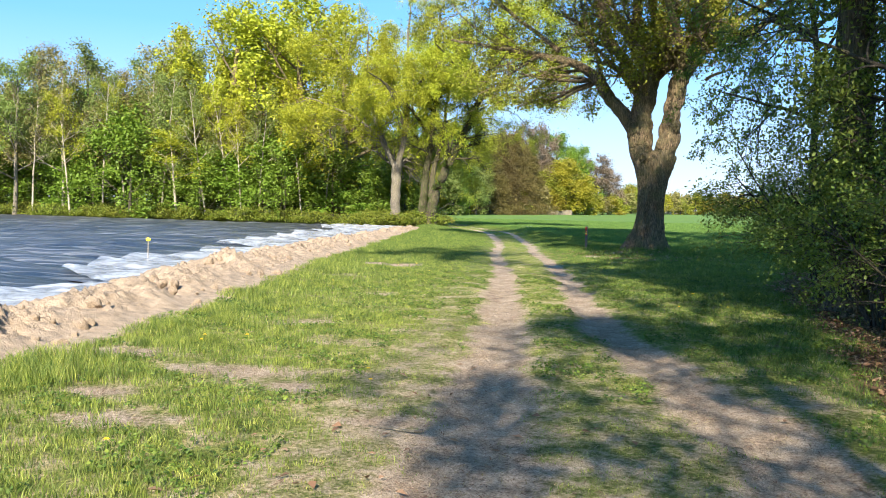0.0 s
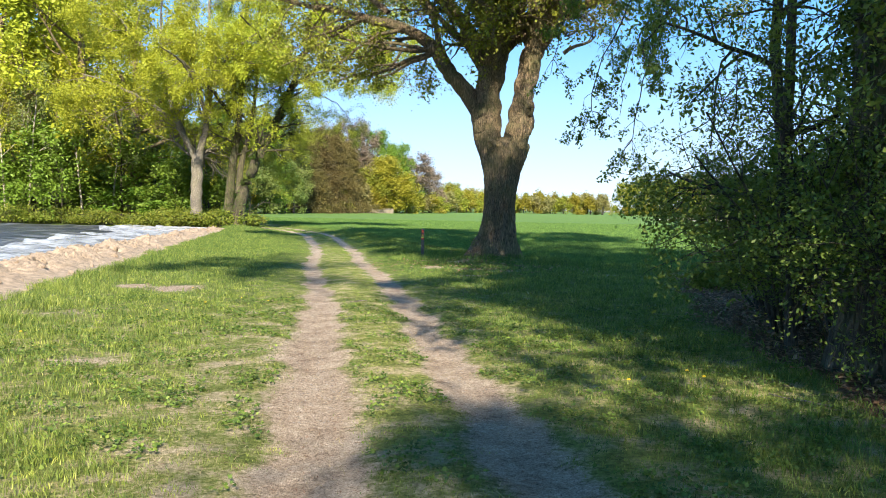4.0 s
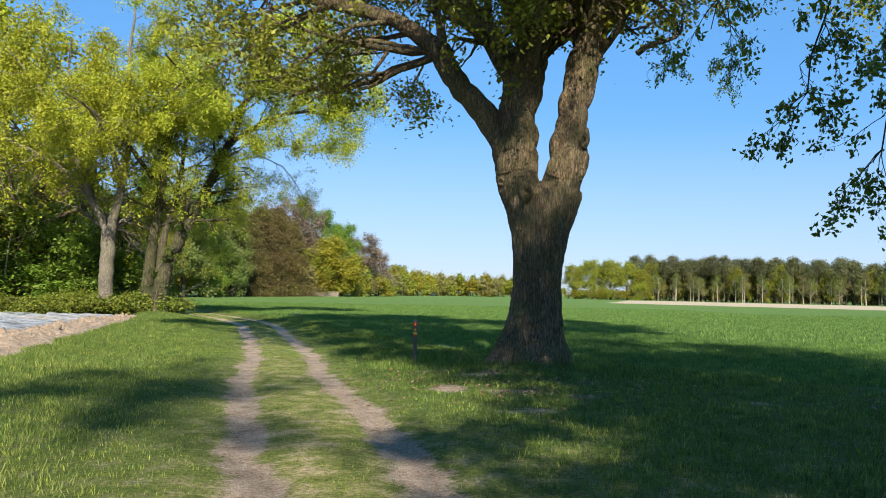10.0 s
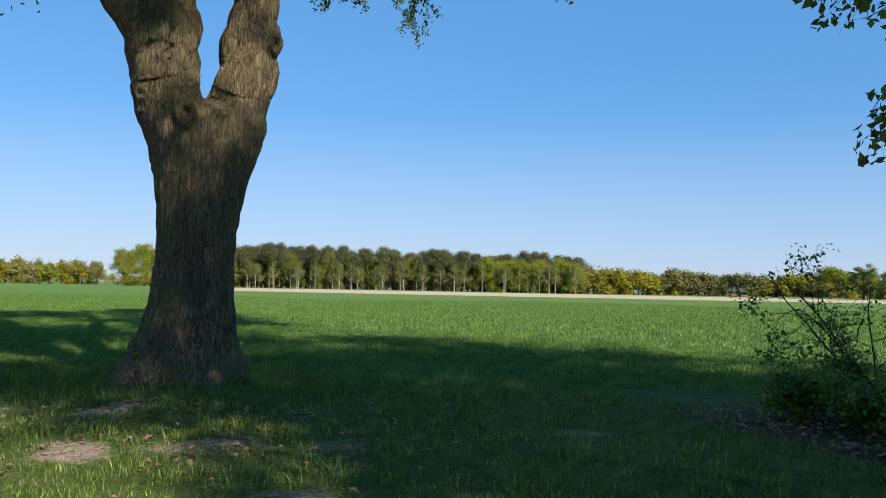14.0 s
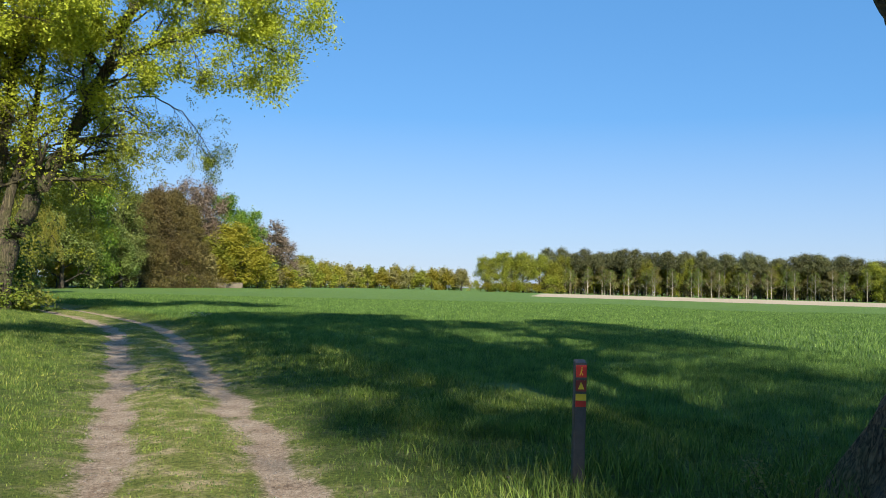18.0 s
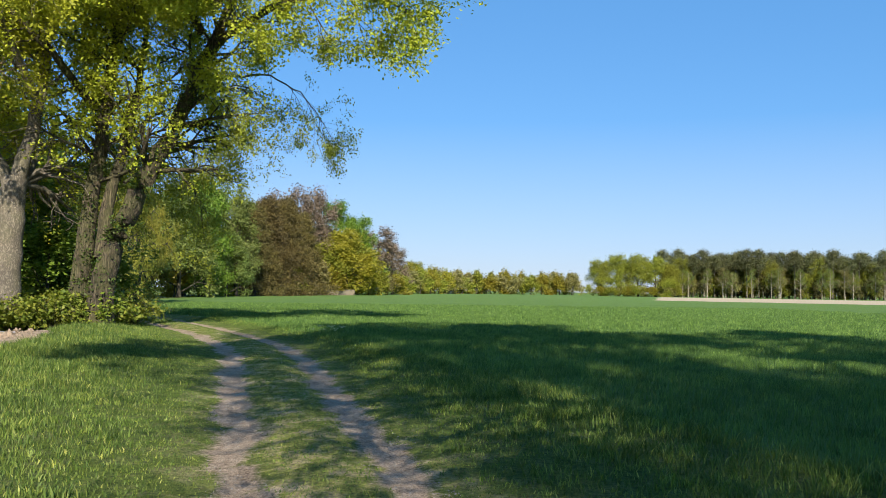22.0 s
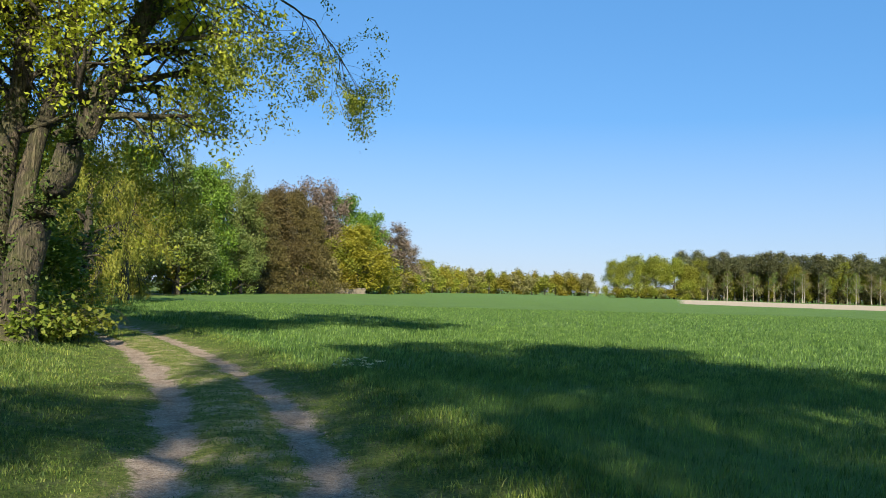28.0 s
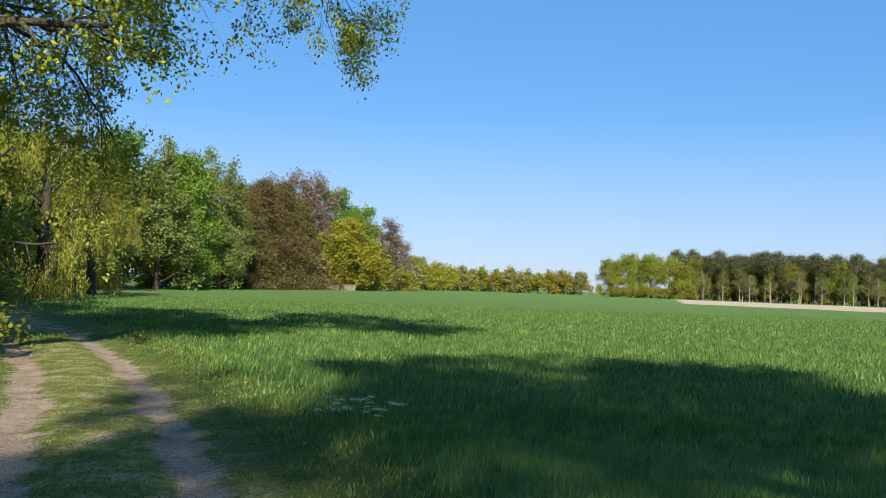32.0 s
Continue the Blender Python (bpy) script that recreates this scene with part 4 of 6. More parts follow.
for i in range(120):
    f = i / 120
    k = f * 4
    a, b = EDGE_PINES[min(3, int(k))], EDGE_PINES[min(3, int(k)) + 1]
    x, y = a[0] + (b[0] - a[0]) * (k - int(k)), a[1] + (b[1] - a[1]) * (k - int(k))
    d = (i % 3) * 5 + r.uniform(0, 3)
    x, y = x + 0.6 * d, y + 0.75 * d
    top = 0.94 - 0.16 * f + r.uniform(-0.07, 0.05)
    if i % 5 == 3:
        plant("birch", x - 3, y - 4, top, 1.2, 1, where="in the far pine wood")
    elif i % 6 == 1:
        plant("bare", x - 1, y - 2, top * 1.12, 1.15, i % 2, where="in the far pine wood")
    elif i % 4 == 2 or (f > 0.7 and i % 3 == 0):
        plant("round_oak", x, y, top * 1.05, 0.8, i % 2, where="in the far pine wood")
    else:
        plant("pine", x, y, top, 1.3, i % 3, where="in the far pine wood")
for i in range(40):
    f = i / 39
    k = f * 3.999
    a, b = EDGE_PINES[int(k)], EDGE_PINES[int(k) + 1]
    x, y = a[0] + (b[0] - a[0]) * (k - int(k)), a[1] + (b[1] - a[1]) * (k - int(k))
    plant("understory" if i % 4 else "round_oak", x + 14 + 5 * ((i * 0.618) % 1), y + 17 + 5 * ((i * 0.618) % 1), (1.6 if i % 4 else 0.6) + 0.15 * ((i * 0.377) % 1), 0.95, i % 2, where="in the far pine wood")
for i in range(30):
    k = (i + 0.5) / 30 * 3.999
    a, b = EDGE_PINES[int(k)], EDGE_PINES[int(k) + 1]
    plant("birch", a[0] + (b[0] - a[0]) * (k - int(k)) - 2.5 + 2 * math.sin(i * 2.1), a[1] + (b[1] - a[1]) * (k - int(k)) - 3.0, 0.72 + 0.12 * ((i * 0.618) % 1), 0.9, 0, where="in the far pine wood")
for i in range(76):
    f = i / 75
    k = f * 3.999
    a, b = EDGE_PINES[int(k)], EDGE_PINES[int(k) + 1]
    x, y = a[0] + (b[0] - a[0]) * (k - int(k)), a[1] + (b[1] - a[1]) * (k - int(k))
    plant("understory" if i % 5 else "far_bush", x + 9 * ((i * 0.618) % 1), y + 10 * ((i * 0.618) % 1), 0.7 + 0.6 * ((i * 0.37) % 1), 0.9, i % 3, where="in the far pine wood")
for i in range(84):
    f = i / 83
    x, y = float(np.interp(f, [0, 0.45, 1], [238, 370, 400])), float(np.interp(f, [0, 0.45, 1], [250, 250, 165])) + 6 * math.sin(i * 1.9)
    plant("understory" if i % 3 else "far_bush", x, y, 0.95 + 0.45 * ((i * 0.618) % 1), 1.7, i % 3, where="far across the field")
    if i % 4 == 1:
        plant("bare", x + 3, y + 6, 0.66 + 0.1 * ((i * 0.377) % 1), 1.4, i % 2, where="far across the field")
for i in range(14):
    plant("lime" if i % 3 else "round_oak", 250 + 5 * (i % 3) + i * 4.2, 152 - i * 5.5, 0.66, 1.1, i % 2, where="far across the field")

for i in range(30):
    f = i / 29
    x, y = np.interp(f, [0, 0.3, 0.55, 0.8, 1.0], [-17, -25.5, -23, -14.5, 8]), np.interp(f, [0, 0.3, 0.55, 0.8, 1.0], [80, 110, 135, 178, 240])
    plant("far_bush", float(x) - 1.5 - 2 * ((i * 0.618) % 1), float(y), 0.55 + 0.4 * ((i * 0.377) % 1), 0.7, i % 3, where="at the edge of the field")


# ---- the great oak beside the track ----
def limb_mesh(name, line, girth, mat):
    """A thick limb with lengthwise bark ridges."""
    t = np.linspace(0, len(line) - 1, len(line) * 5)
    k = np.minimum(t.astype(int), len(line) - 2)
    f = (t - k)[:, None]
    line, girth = line[k] * (1 - f) + line[k + 1] * f, girth[k] * (1 - f[:, 0]) + girth[k + 1] * f[:, 0]
    sides = 72
    q = tubes([(line, girth)], sides)[1]
    tan = unit(np.gradient(line, axis=0))
    u = unit(np.cross(tan, np.array([0.34, 0.94, 0.0])))
    w = np.cross(tan, u)
    th, z = np.linspace(0, 2 * np.pi, sides, endpoint=False)[None, :], np.arange(len(line))[:, None] * 0.11
    ridge = np.abs(np.sin(th * 9 + 1.4 * np.sin(th * 4 + z * 2.6) + 1.1 * np.sin(th * 7 - z * 4.1) + 0.6 * np.sin(z * 9.0 + th * 3))) ** 0.7
    lump = 0.05 * np.sin(th * 2 + z * 1.1) + 0.04 * np.sin(th * 3 - z * 1.9 + 1.0)
    rr = girth[:, None] * (1 + lump + 0.085 * (ridge - 0.6))
    v = line[:, None, :] + (rr * np.cos(th))[:, :, None] * u[:, None, :] + (rr * np.sin(th))[:, :, None] * w[:, None, :]
    return raw_mesh(name, v.reshape(-1, 3), q, None, mat, True)


def build_great_oak():
    r = np.random.default_rng(42)
    ob = thing("great_oak", (4.74, 32.85, 0.1), "massive old oak with forked trunk, furrowed bark and sparse leaves", "tree")
    right, ahead = np.array([0.94, -0.34, 0]), np.array([0.34, 0.94, 0])

    def place(rows):
        return np.array([right * a + ahead * b + np.array([0, 0, z]) for a, b, z in rows])

    # bole: a lobed, flaring, furrowed trunk up to the fork
    zs = np.concatenate([[-0.25, -0.05, 0.1, 0.25], np.linspace(0.45, 3.62, 126)])
    rad = np.interp(zs, [-0.25, 0.0, 0.4, 0.7, 1.0, 1.3, 1.6, 1.9, 2.45, 2.75, 3.05, 3.3, 3.42, 3.52, 3.62], [0.98, 0.84, 0.66, 0.56, 0.51, 0.48, 0.465, 0.485, 0.545, 0.61, 0.69, 0.75, 0.75, 0.62, 0.30])
    flat = np.interp(zs, [0, 2.0, 3.0, 3.78], [0.9, 0.96, 0.72, 0.5])
    mid = np.interp(zs, [0, 0.5, 0.9, 1.6, 2.4, 3.0, 3.78], [-0.20, -0.14, -0.04, 0.01, 0.04, 0.07, 0.05])
    n = 260
    th = np.linspace(0, 2 * np.pi, n, endpoint=False)
    rings = []
    for z, q, f, c in zip(zs, rad, flat, mid):
        root = np.interp(z, [-0.2, 0.3, 1.0], [0.16, 0.10, 0.0]) * (np.sin(th * 5 + 0.7) + 0.6 * np.sin(th * 3 + 2.0))
        furrow = np.array([0.028 * noise.noise(Vector((math.cos(a) * 9, math.sin(a) * 9, z * 1.3))) + 0.05 * noise.noise(Vector((math.cos(a) * 2, math.sin(a) * 2, z * 0.7))) for a in th])
        wave = 1.6 * np.sin(th * 7 + z * 3.1) + 1.3 * np.sin(th * 11 - z * 5.3 + 1.0) + 0.9 * np.sin(th * 17 + z * 9.7 + 2.0) + 0.5 * np.sin(th * 5 - z * 17.0)
        ridge = np.abs(np.sin(th * 24 + wave)) ** 0.7 * (0.75 + 0.25 * np.sin(th * 9 + z * 13.0 + 2 * np.sin(th * 13)))
        rr = q * (1 + root) + furrow + 0.034 * (ridge - 0.6)
        cleft = 0.16 * np.exp(-((th - 4.55) / 0.28) ** 2) * np.clip((z - 3.2) / 0.7, 0, 1)
        rr = rr - cleft
        rings.append((c + np.cos(th) * rr)[:, None] * right + (np.sin(th) * rr * f)[:, None] * ahead + np.array([0, 0, z]))
    v = np.concatenate(rings)
    k = np.arange(len(zs) - 1)[:, None] * n
    idx = np.arange(n)
    q = np.stack([k + idx, k + (idx + 1) % n, k + n + (idx + 1) % n, k + n + idx], -1).reshape(-1, 4)
    top = np.append(v, [right * 0.12 + np.array([0, 0, 3.64])], 0)
    last = (len(zs) - 1) * n
    cap = np.stack([last + idx, last + (idx + 1) % n, np.full(n, len(v))], -1)
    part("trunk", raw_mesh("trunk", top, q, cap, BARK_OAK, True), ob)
    # healed branch scars on the bole
    for kx, kz, s, dep in ((-0.17, 3.35, 0.15, -0.50), (0.88, 4.38, 0.12, -0.22)):
        bm = bmesh.new()
        made = []
        for i in range(16):
            a = i * 2 * math.pi / 16
            for rr, push in ((1.35, 0.06), (1.1, -0.05), (0.8, -0.075), (0.5, -0.02), (0.2, 0.05), (0.02, 0.06)):
                e = s * rr * (1 + 0.08 * math.sin(3 * a))
                made.append(bm.verts.new(Vector(right * (kx + math.cos(a) * e * 0.75) + ahead * (dep + push) + np.array([0, 0, kz + math.sin(a) * e]))))
        for i in range(16):
            for j in range(5):
                n0, n1 = i * 6 + j, ((i + 1) % 16) * 6 + j
                bm.faces.new((made[n0], made[n0 + 1], made[n1 + 1], made[n1]))
        part("knot", bm_mesh(bm, "knot", BARK_OAK, True), ob, "healed branch scar")
    spec = [(7, 0.5, 52, 0.02, 0.10), (5, 0.55, 50, 0.0, 0.16), (4, 0.55, 50, -0.03, 0.22), (0, 0, 0, -0.06, 0.25)]
    limbs = [
        ([(-0.18, 0.0, 2.6), (-0.36, 0.0, 3.4), (-0.44, 0.0, 3.9), (-0.47, 0.0, 4.4), (-0.45, 0.0, 4.85), (-0.37, 0.05, 5.45), (-0.24, 0.1, 6.05), (0.02, 0.2, 6.8), (0.34, 0.3, 7.6), (0.5, 0.5, 9.0), (0.6, 0.5, 12), (0.3, 0.4, 15), (0.4, 0.2, 18.5)],
         (0.20, 0.40, 0.43, 0.40, 0.37, 0.38, 0.36, 0.28, 0.25, 0.22, 0.17, 0.11, 0.05)),
        ([(0.26, 0.0, 2.6), (0.42, 0.0, 3.4), (0.54, 0.0, 3.9), (0.62, 0.0, 4.4), (0.64, 0.0, 4.85), (0.75, 0.0, 5.45), (0.86, -0.05, 6.05), (1.08, -0.1, 6.65), (1.43, -0.2, 7.25), (1.75, -0.3, 7.9), (2.8, -0.5, 9.8), (3.8, -0.6, 12), (4.9, -0.5, 15), (5.4, -0.4, 17.5)],
         (0.20, 0.38, 0.38, 0.34, 0.29, 0.30, 0.30, 0.30, 0.28, 0.26, 0.20, 0.15, 0.10, 0.05)),
        ([(-0.50, -0.05, 4.1), (-0.95, -0.1, 4.85), (-1.68, -0.2, 5.6), (-1.93, -0.25, 6.2), (-2.6, -0.4, 6.75), (-3.6, -0.7, 7.05), (-5.6, -1.0, 7.5), (-7.6, -1.3, 7.9)], (0.27, 0.25, 0.22, 0.20, 0.16, 0.13, 0.08, 0.04)),
        ([(-0.42, 0.05, 5.8), (-0.75, 0.15, 6.3), (-1.38, 0.4, 7.15), (-2.0, 0.8, 7.85), (-3.4, 2.0, 10.6), (-5.0, 3.0, 13.4), (-6.2, 3.4, 16)], (0.25, 0.22, 0.19, 0.17, 0.13, 0.09, 0.05)),
        ([(-0.2, 0.1, 6.0), (-0.22, 0.2, 6.65), (-0.55, 0.5, 7.4), (-0.95, 0.9, 8.0), (-1.6, 2.6, 11.0), (-1.2, 4.6, 13.8), (-1.0, 5.6, 16.4)], (0.27, 0.24, 0.21, 0.19, 0.14, 0.09, 0.05)),
        ([(1.3, -0.1, 7.0), (2.3, 0.9, 8.0), (3.4, 2.0, 8.8), (5.2, 2.8, 9.6), (7.4, 3.4, 10.4), (9.2, 3.6, 11)], (0.15, 0.04)),
        ([(1.05, -0.1, 6.6), (0.95, -1.2, 7.8), (0.8, -2.6, 8.8), (0.6, -4.2, 9.8), (0.4, -6.4, 11.0), (0.2, -8.0, 12)], (0.15, 0.04)),
        ([(-1.92, -0.25, 6.15), (-2.0, -0.2, 6.9), (-2.5, 0.0, 8.0), (-3.2, 0.3, 9.6)], (0.12, 0.04)),
        ([(-1.9, -0.25, 6.1), (-2.6, -0.4, 6.3), (-3.4, -0.6, 6.45), (-4.1, -0.7, 6.4)], (0.08, 0.03)),
        ([(-0.24, 0.1, 6.1), (-0.9, -0.8, 7.9), (-2.2, -2.0, 9.2), (-3.8, -3.2, 10.6), (-6.2, -4.2, 12.0), (-8.2, -4.6, 13)], (0.17, 0.05)),
        ([(0.3, 0.3, 9.4), (-1.0, -0.6, 11.2), (-2.0, -1.6, 13.6), (-2.8, -2.4, 16.4), (-3.2, -2.6, 18)], (0.15, 0.04)),
        ([(2.8, -0.5, 9.6), (4.2, -1.4, 10.6), (6.2, -2.6, 12.2), (8.4, -3.4, 13.6)], (0.14, 0.04)),
        ([(0.05, 0.2, 7.6), (-0.8, 2.0, 9.4), (-1.6, 4.0, 11.0), (-2.2, 6.4, 12.4), (-2.6, 8.2, 13)], (0.16, 0.04)),
        ([(-1.95, -0.3, 6.3), (-2.4, 0.6, 6.4), (-2.9, 1.0, 5.9)], (0.06, 0.015)),
        ([(3.8, -0.6, 12), (6.0, 0.6, 13.8), (8.0, 1.6, 15)], (0.14, 0.04)),
        ([(-3.6, 2.0, 11.6), (-6.2, 1.6, 12.4), (-8.6, 1.4, 12.8)], (0.13, 0.04)),
        ([(1.8, 2.6, 11.0), (4.2, 4.8, 12.4), (6.2, 6.6, 13)], (0.13, 0.04)),
        ([(-3.4, -0.7, 7.3), (-5.2, -0.6, 8.6), (-7.0, -0.4, 9.6), (-8.8, -0.2, 10.2)], (0.09, 0.03)),
        ([(-2.0, 1.1, 9.0), (-3.2, 0.6, 10.6), (-4.4, 0.4, 11.9), (-5.8, 0.2, 12.9)], (0.12, 0.04)),
        ([(0.4, 0.5, 11.5), (-1.2, 1.6, 13.2), (-2.4, 2.2, 15.0)], (0.12, 0.04)),
        ([(0.3, 0.4, 12.5), (1.8, -0.6, 14.0), (2.6, -1.4, 15.6)], (0.12, 0.04)),
        ([(0.4, 0.5, 10.5), (-2.0, -0.4, 12.0), (-4.4, -0.8, 13.2)], (0.12, 0.04)),
    ]
    twigs, tips = [], []
    for rows, girth in limbs:
        p, r0 = place(rows), girth[0]
        p[:, 2] = np.where(p[:, 2] > 8, 8 + (p[:, 2] - 8) * 1.22, p[:, 2])
        s = np.linspace(0, len(p) - 1, len(p) * 4)
        i0 = np.minimum(s.astype(int), len(p) - 2)
        f = (s - i0)[:, None]
        fine = p[i0] * (1 - f) + p[i0 + 1] * f
        for _ in range(3):
            fine[1:-1] = fine[1:-1] * 0.5 + (fine[:-2] + fine[2:]) * 0.25
        fine[4:] += r.normal(0, 0.02, fine[4:].shape)
        rr = np.interp(np.linspace(0, 1, len(fine)) ** (0.8 if len(girth) == 2 else 1.0), np.linspace(0, 1, len(girth)), girth)
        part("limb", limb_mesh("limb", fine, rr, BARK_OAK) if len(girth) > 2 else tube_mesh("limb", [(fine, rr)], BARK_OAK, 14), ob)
        length = np.linalg.norm(np.diff(p, axis=0), axis=1).sum()
        for k in range(int(3 + length * 1.35)):
            u = r.uniform(0.42, 1.0)
            j = min(int(u * (len(fine) - 1)), len(fine) - 2)
            axis = unit(fine[j + 1] - fine[j])
            side = unit(np.cross(axis, r.normal(0, 1, 3)))
            way = unit(axis * 0.7 + side * 0.8 + np.array([0, 0, 0.1]))
            grow(r, fine[j], way, r.uniform(1.8, 3.6) * (1.25 - 0.5 * u), rr[j] * 0.42, 0, spec[1:], twigs, tips)
    def kept(q):
        return q[2] > (6.4 if q @ right > 0.5 else 5.0)

    part("twigwork", tube_mesh("twigwork", [t for t in twigs if t[1][0] > 0.003 and kept(t[0][-1])], BARK_OAK, 4), ob)
    tips = np.array(tips)
    side = tips @ right
    low = np.where(side > 0.5, 6.6, 5.2)
    chance = np.interp(tips[:, 2] - low, [0, 1.0, 3.0, 6.0, 8.0], [0.4, 0.45, 0.6, 1.0, 1.0]) * np.where(tips[:, 2] < 10.5, np.interp(side, [-6, -2.5, 2], [0.5, 0.65, 1.0]), 1.0)
    tips = tips[(tips[:, 2] > low) & (r.uniform(0, 1, len(tips)) < chance)]
    part("crown", leaves_mesh("crown", r, tips, 19, 0.22, 0.115, LEAF_OAK, 0.2, gather=0.55), ob)
    return ob


build_great_oak()


# ---- the pair of oaks at the corner of the wood ----
def build_corner_oak(at, label, stems, bark, leaf, seed, per, size, twig_len=2.6, per_m=1.1, ivy=0, droops=True, name="corner_oak", group="trees at the wood's corner"):
    r = np.random.default_rng(seed)
    ob = thing(name, at, label, "tree", group)
    twigs, tips, spare = [], [], []
    for n, (rows, r0, r1, bare) in enumerate(stems):
        thin = droops and r0 < 0.07
        p = np.array(rows, float)
        s = np.linspace(0, len(p) - 1, len(p) * 4)
        i0 = np.minimum(s.astype(int), len(p) - 2)
        f = (s - i0)[:, None]
        fine = p[i0] * (1 - f) + p[i0 + 1] * f
        for _ in range(3):
            fine[1:-1] = fine[1:-1] * 0.5 + (fine[:-2] + fine[2:]) * 0.25
        fine[3:] += r.normal(0, 0.025, fine[3:].shape)
        rr = r0 + (r1 - r0) * np.linspace(0, 1, len(fine)) ** 0.8
        if rows[0][2] <= 0:
            rr = rr * np.interp(fine[:, 2], [0, 0.25, 0.9], [1.5, 1.2, 1.0])
        part("trunk" if rows[0][2] <= 0 else "limb", tube_mesh("stem", [(fine, rr)], bark, 12), ob)
        length = np.linalg.norm(np.diff(p, axis=0), axis=1).sum()
        for k in range(int(2 + length * per_m)):
            u = r.uniform(bare, 1.0)
            j = min(int(u * (len(fine) - 1)), len(fine) - 2)
            axis = unit(fine[j + 1] - fine[j])
            side = unit(np.cross(axis, r.normal(0, 1, 3)))
            way = unit(axis * 0.6 + side * 0.9) if not thin else unit(axis * 0.7 + side * 0.5 + np.array([0, 0, -0.9]))
            grow(r, fine[j], way, (1.7 if thin else twig_len) * r.uniform(0.7, 1.3), 0.012 if thin else max(0.02, rr[j] * 0.35), 0,
                 [(5, 0.55, 50, 0.0, 0.14), (4, 0.55, 50, -0.05, 0.2), (0, 0, 0, -0.1, 0.22)], twigs, spare if thin else tips)
        if ivy and rows[0][2] <= 0:
            j = r.integers(0, len(fine), ivy)
            pts = fine[j] + unit(r.normal(0, 1, (ivy, 3))) * rr[j][:, None] * 1.05
            pts = pts[pts[:, 2] > 0.8]
            part("ivy", leaves_mesh("ivy", r, pts, 3, 0.14, 0.10, LEAF_IVY), ob, "dark ivy on the bark")
    part("twigwork", tube_mesh("twigwork", [t for t in twigs if t[1][0] > 0.004], bark, 4), ob)
    tips = np.array(tips)
    tips = tips[r.uniform(0, 1, len(tips)) < np.interp(tips[:, 2], [4.4, 6.5, 9.0], [0.06, 0.4, 1.0])]
    part("crown", leaves_mesh("crown", r, tips, per, 0.23, size, leaf, 0.3, gather=0.5), ob)
    if spare:
        part("hanging_leaves", leaves_mesh("hanging_leaves", r, np.array(spare), 7, 0.12, 0.085, LEAF_OAK, 0.6, gather=0.7), ob)
    return ob


build_corner_oak((-10.7, 61.2, 0.0), "oak with pale lower trunk dividing into upright stems", [
    ([(0, 0, -0.1), (0.02, 0, 1.5), (0.05, 0, 3.4), (0.1, 0, 4.6)], 0.36, 0.36, 0.95),
    ([(0.1, 0, 4.3), (0.4, 0.1, 5.6), (0.7, 0.3, 7.4), (0.8, 0.5, 10), (0.6, 0.4, 13.5), (0.8, 0.6, 16)], 0.27, 0.05, 0.3),
    ([(0.05, 0, 4.2), (-0.5, 0, 5.2), (-1.2, -0.1, 6.6), (-1.8, -0.2, 8.6), (-2.2, -0.2, 11), (-2.2, 0.2, 14)], 0.24, 0.05, 0.25),
    ([(-1.2, -0.1, 6.6), (-2.8, -1.0, 7.8), (-4.6, -2.0, 8.6), (-6.0, -2.6, 9.0)], 0.14, 0.04, 0.2),
    ([(0.6, 0.2, 7.0), (0.4, -1.6, 8.4), (0.2, -3.4, 9.4), (0.0, -5.0, 9.8)], 0.15, 0.04, 0.2),
    ([(0.7, 0.4, 9.0), (2.0, -0.6, 10.6), (3.6, -1.4, 11.8), (5.0, -2.0, 12.4)], 0.15, 0.04, 0.2),
    ([(-2.0, -0.2, 9.6), (-3.4, -1.2, 11.4), (-4.6, -1.8, 13)], 0.13, 0.04, 0.2),
], BARK_GREY, LEAF_YELLOW, 51, 20, 0.13)

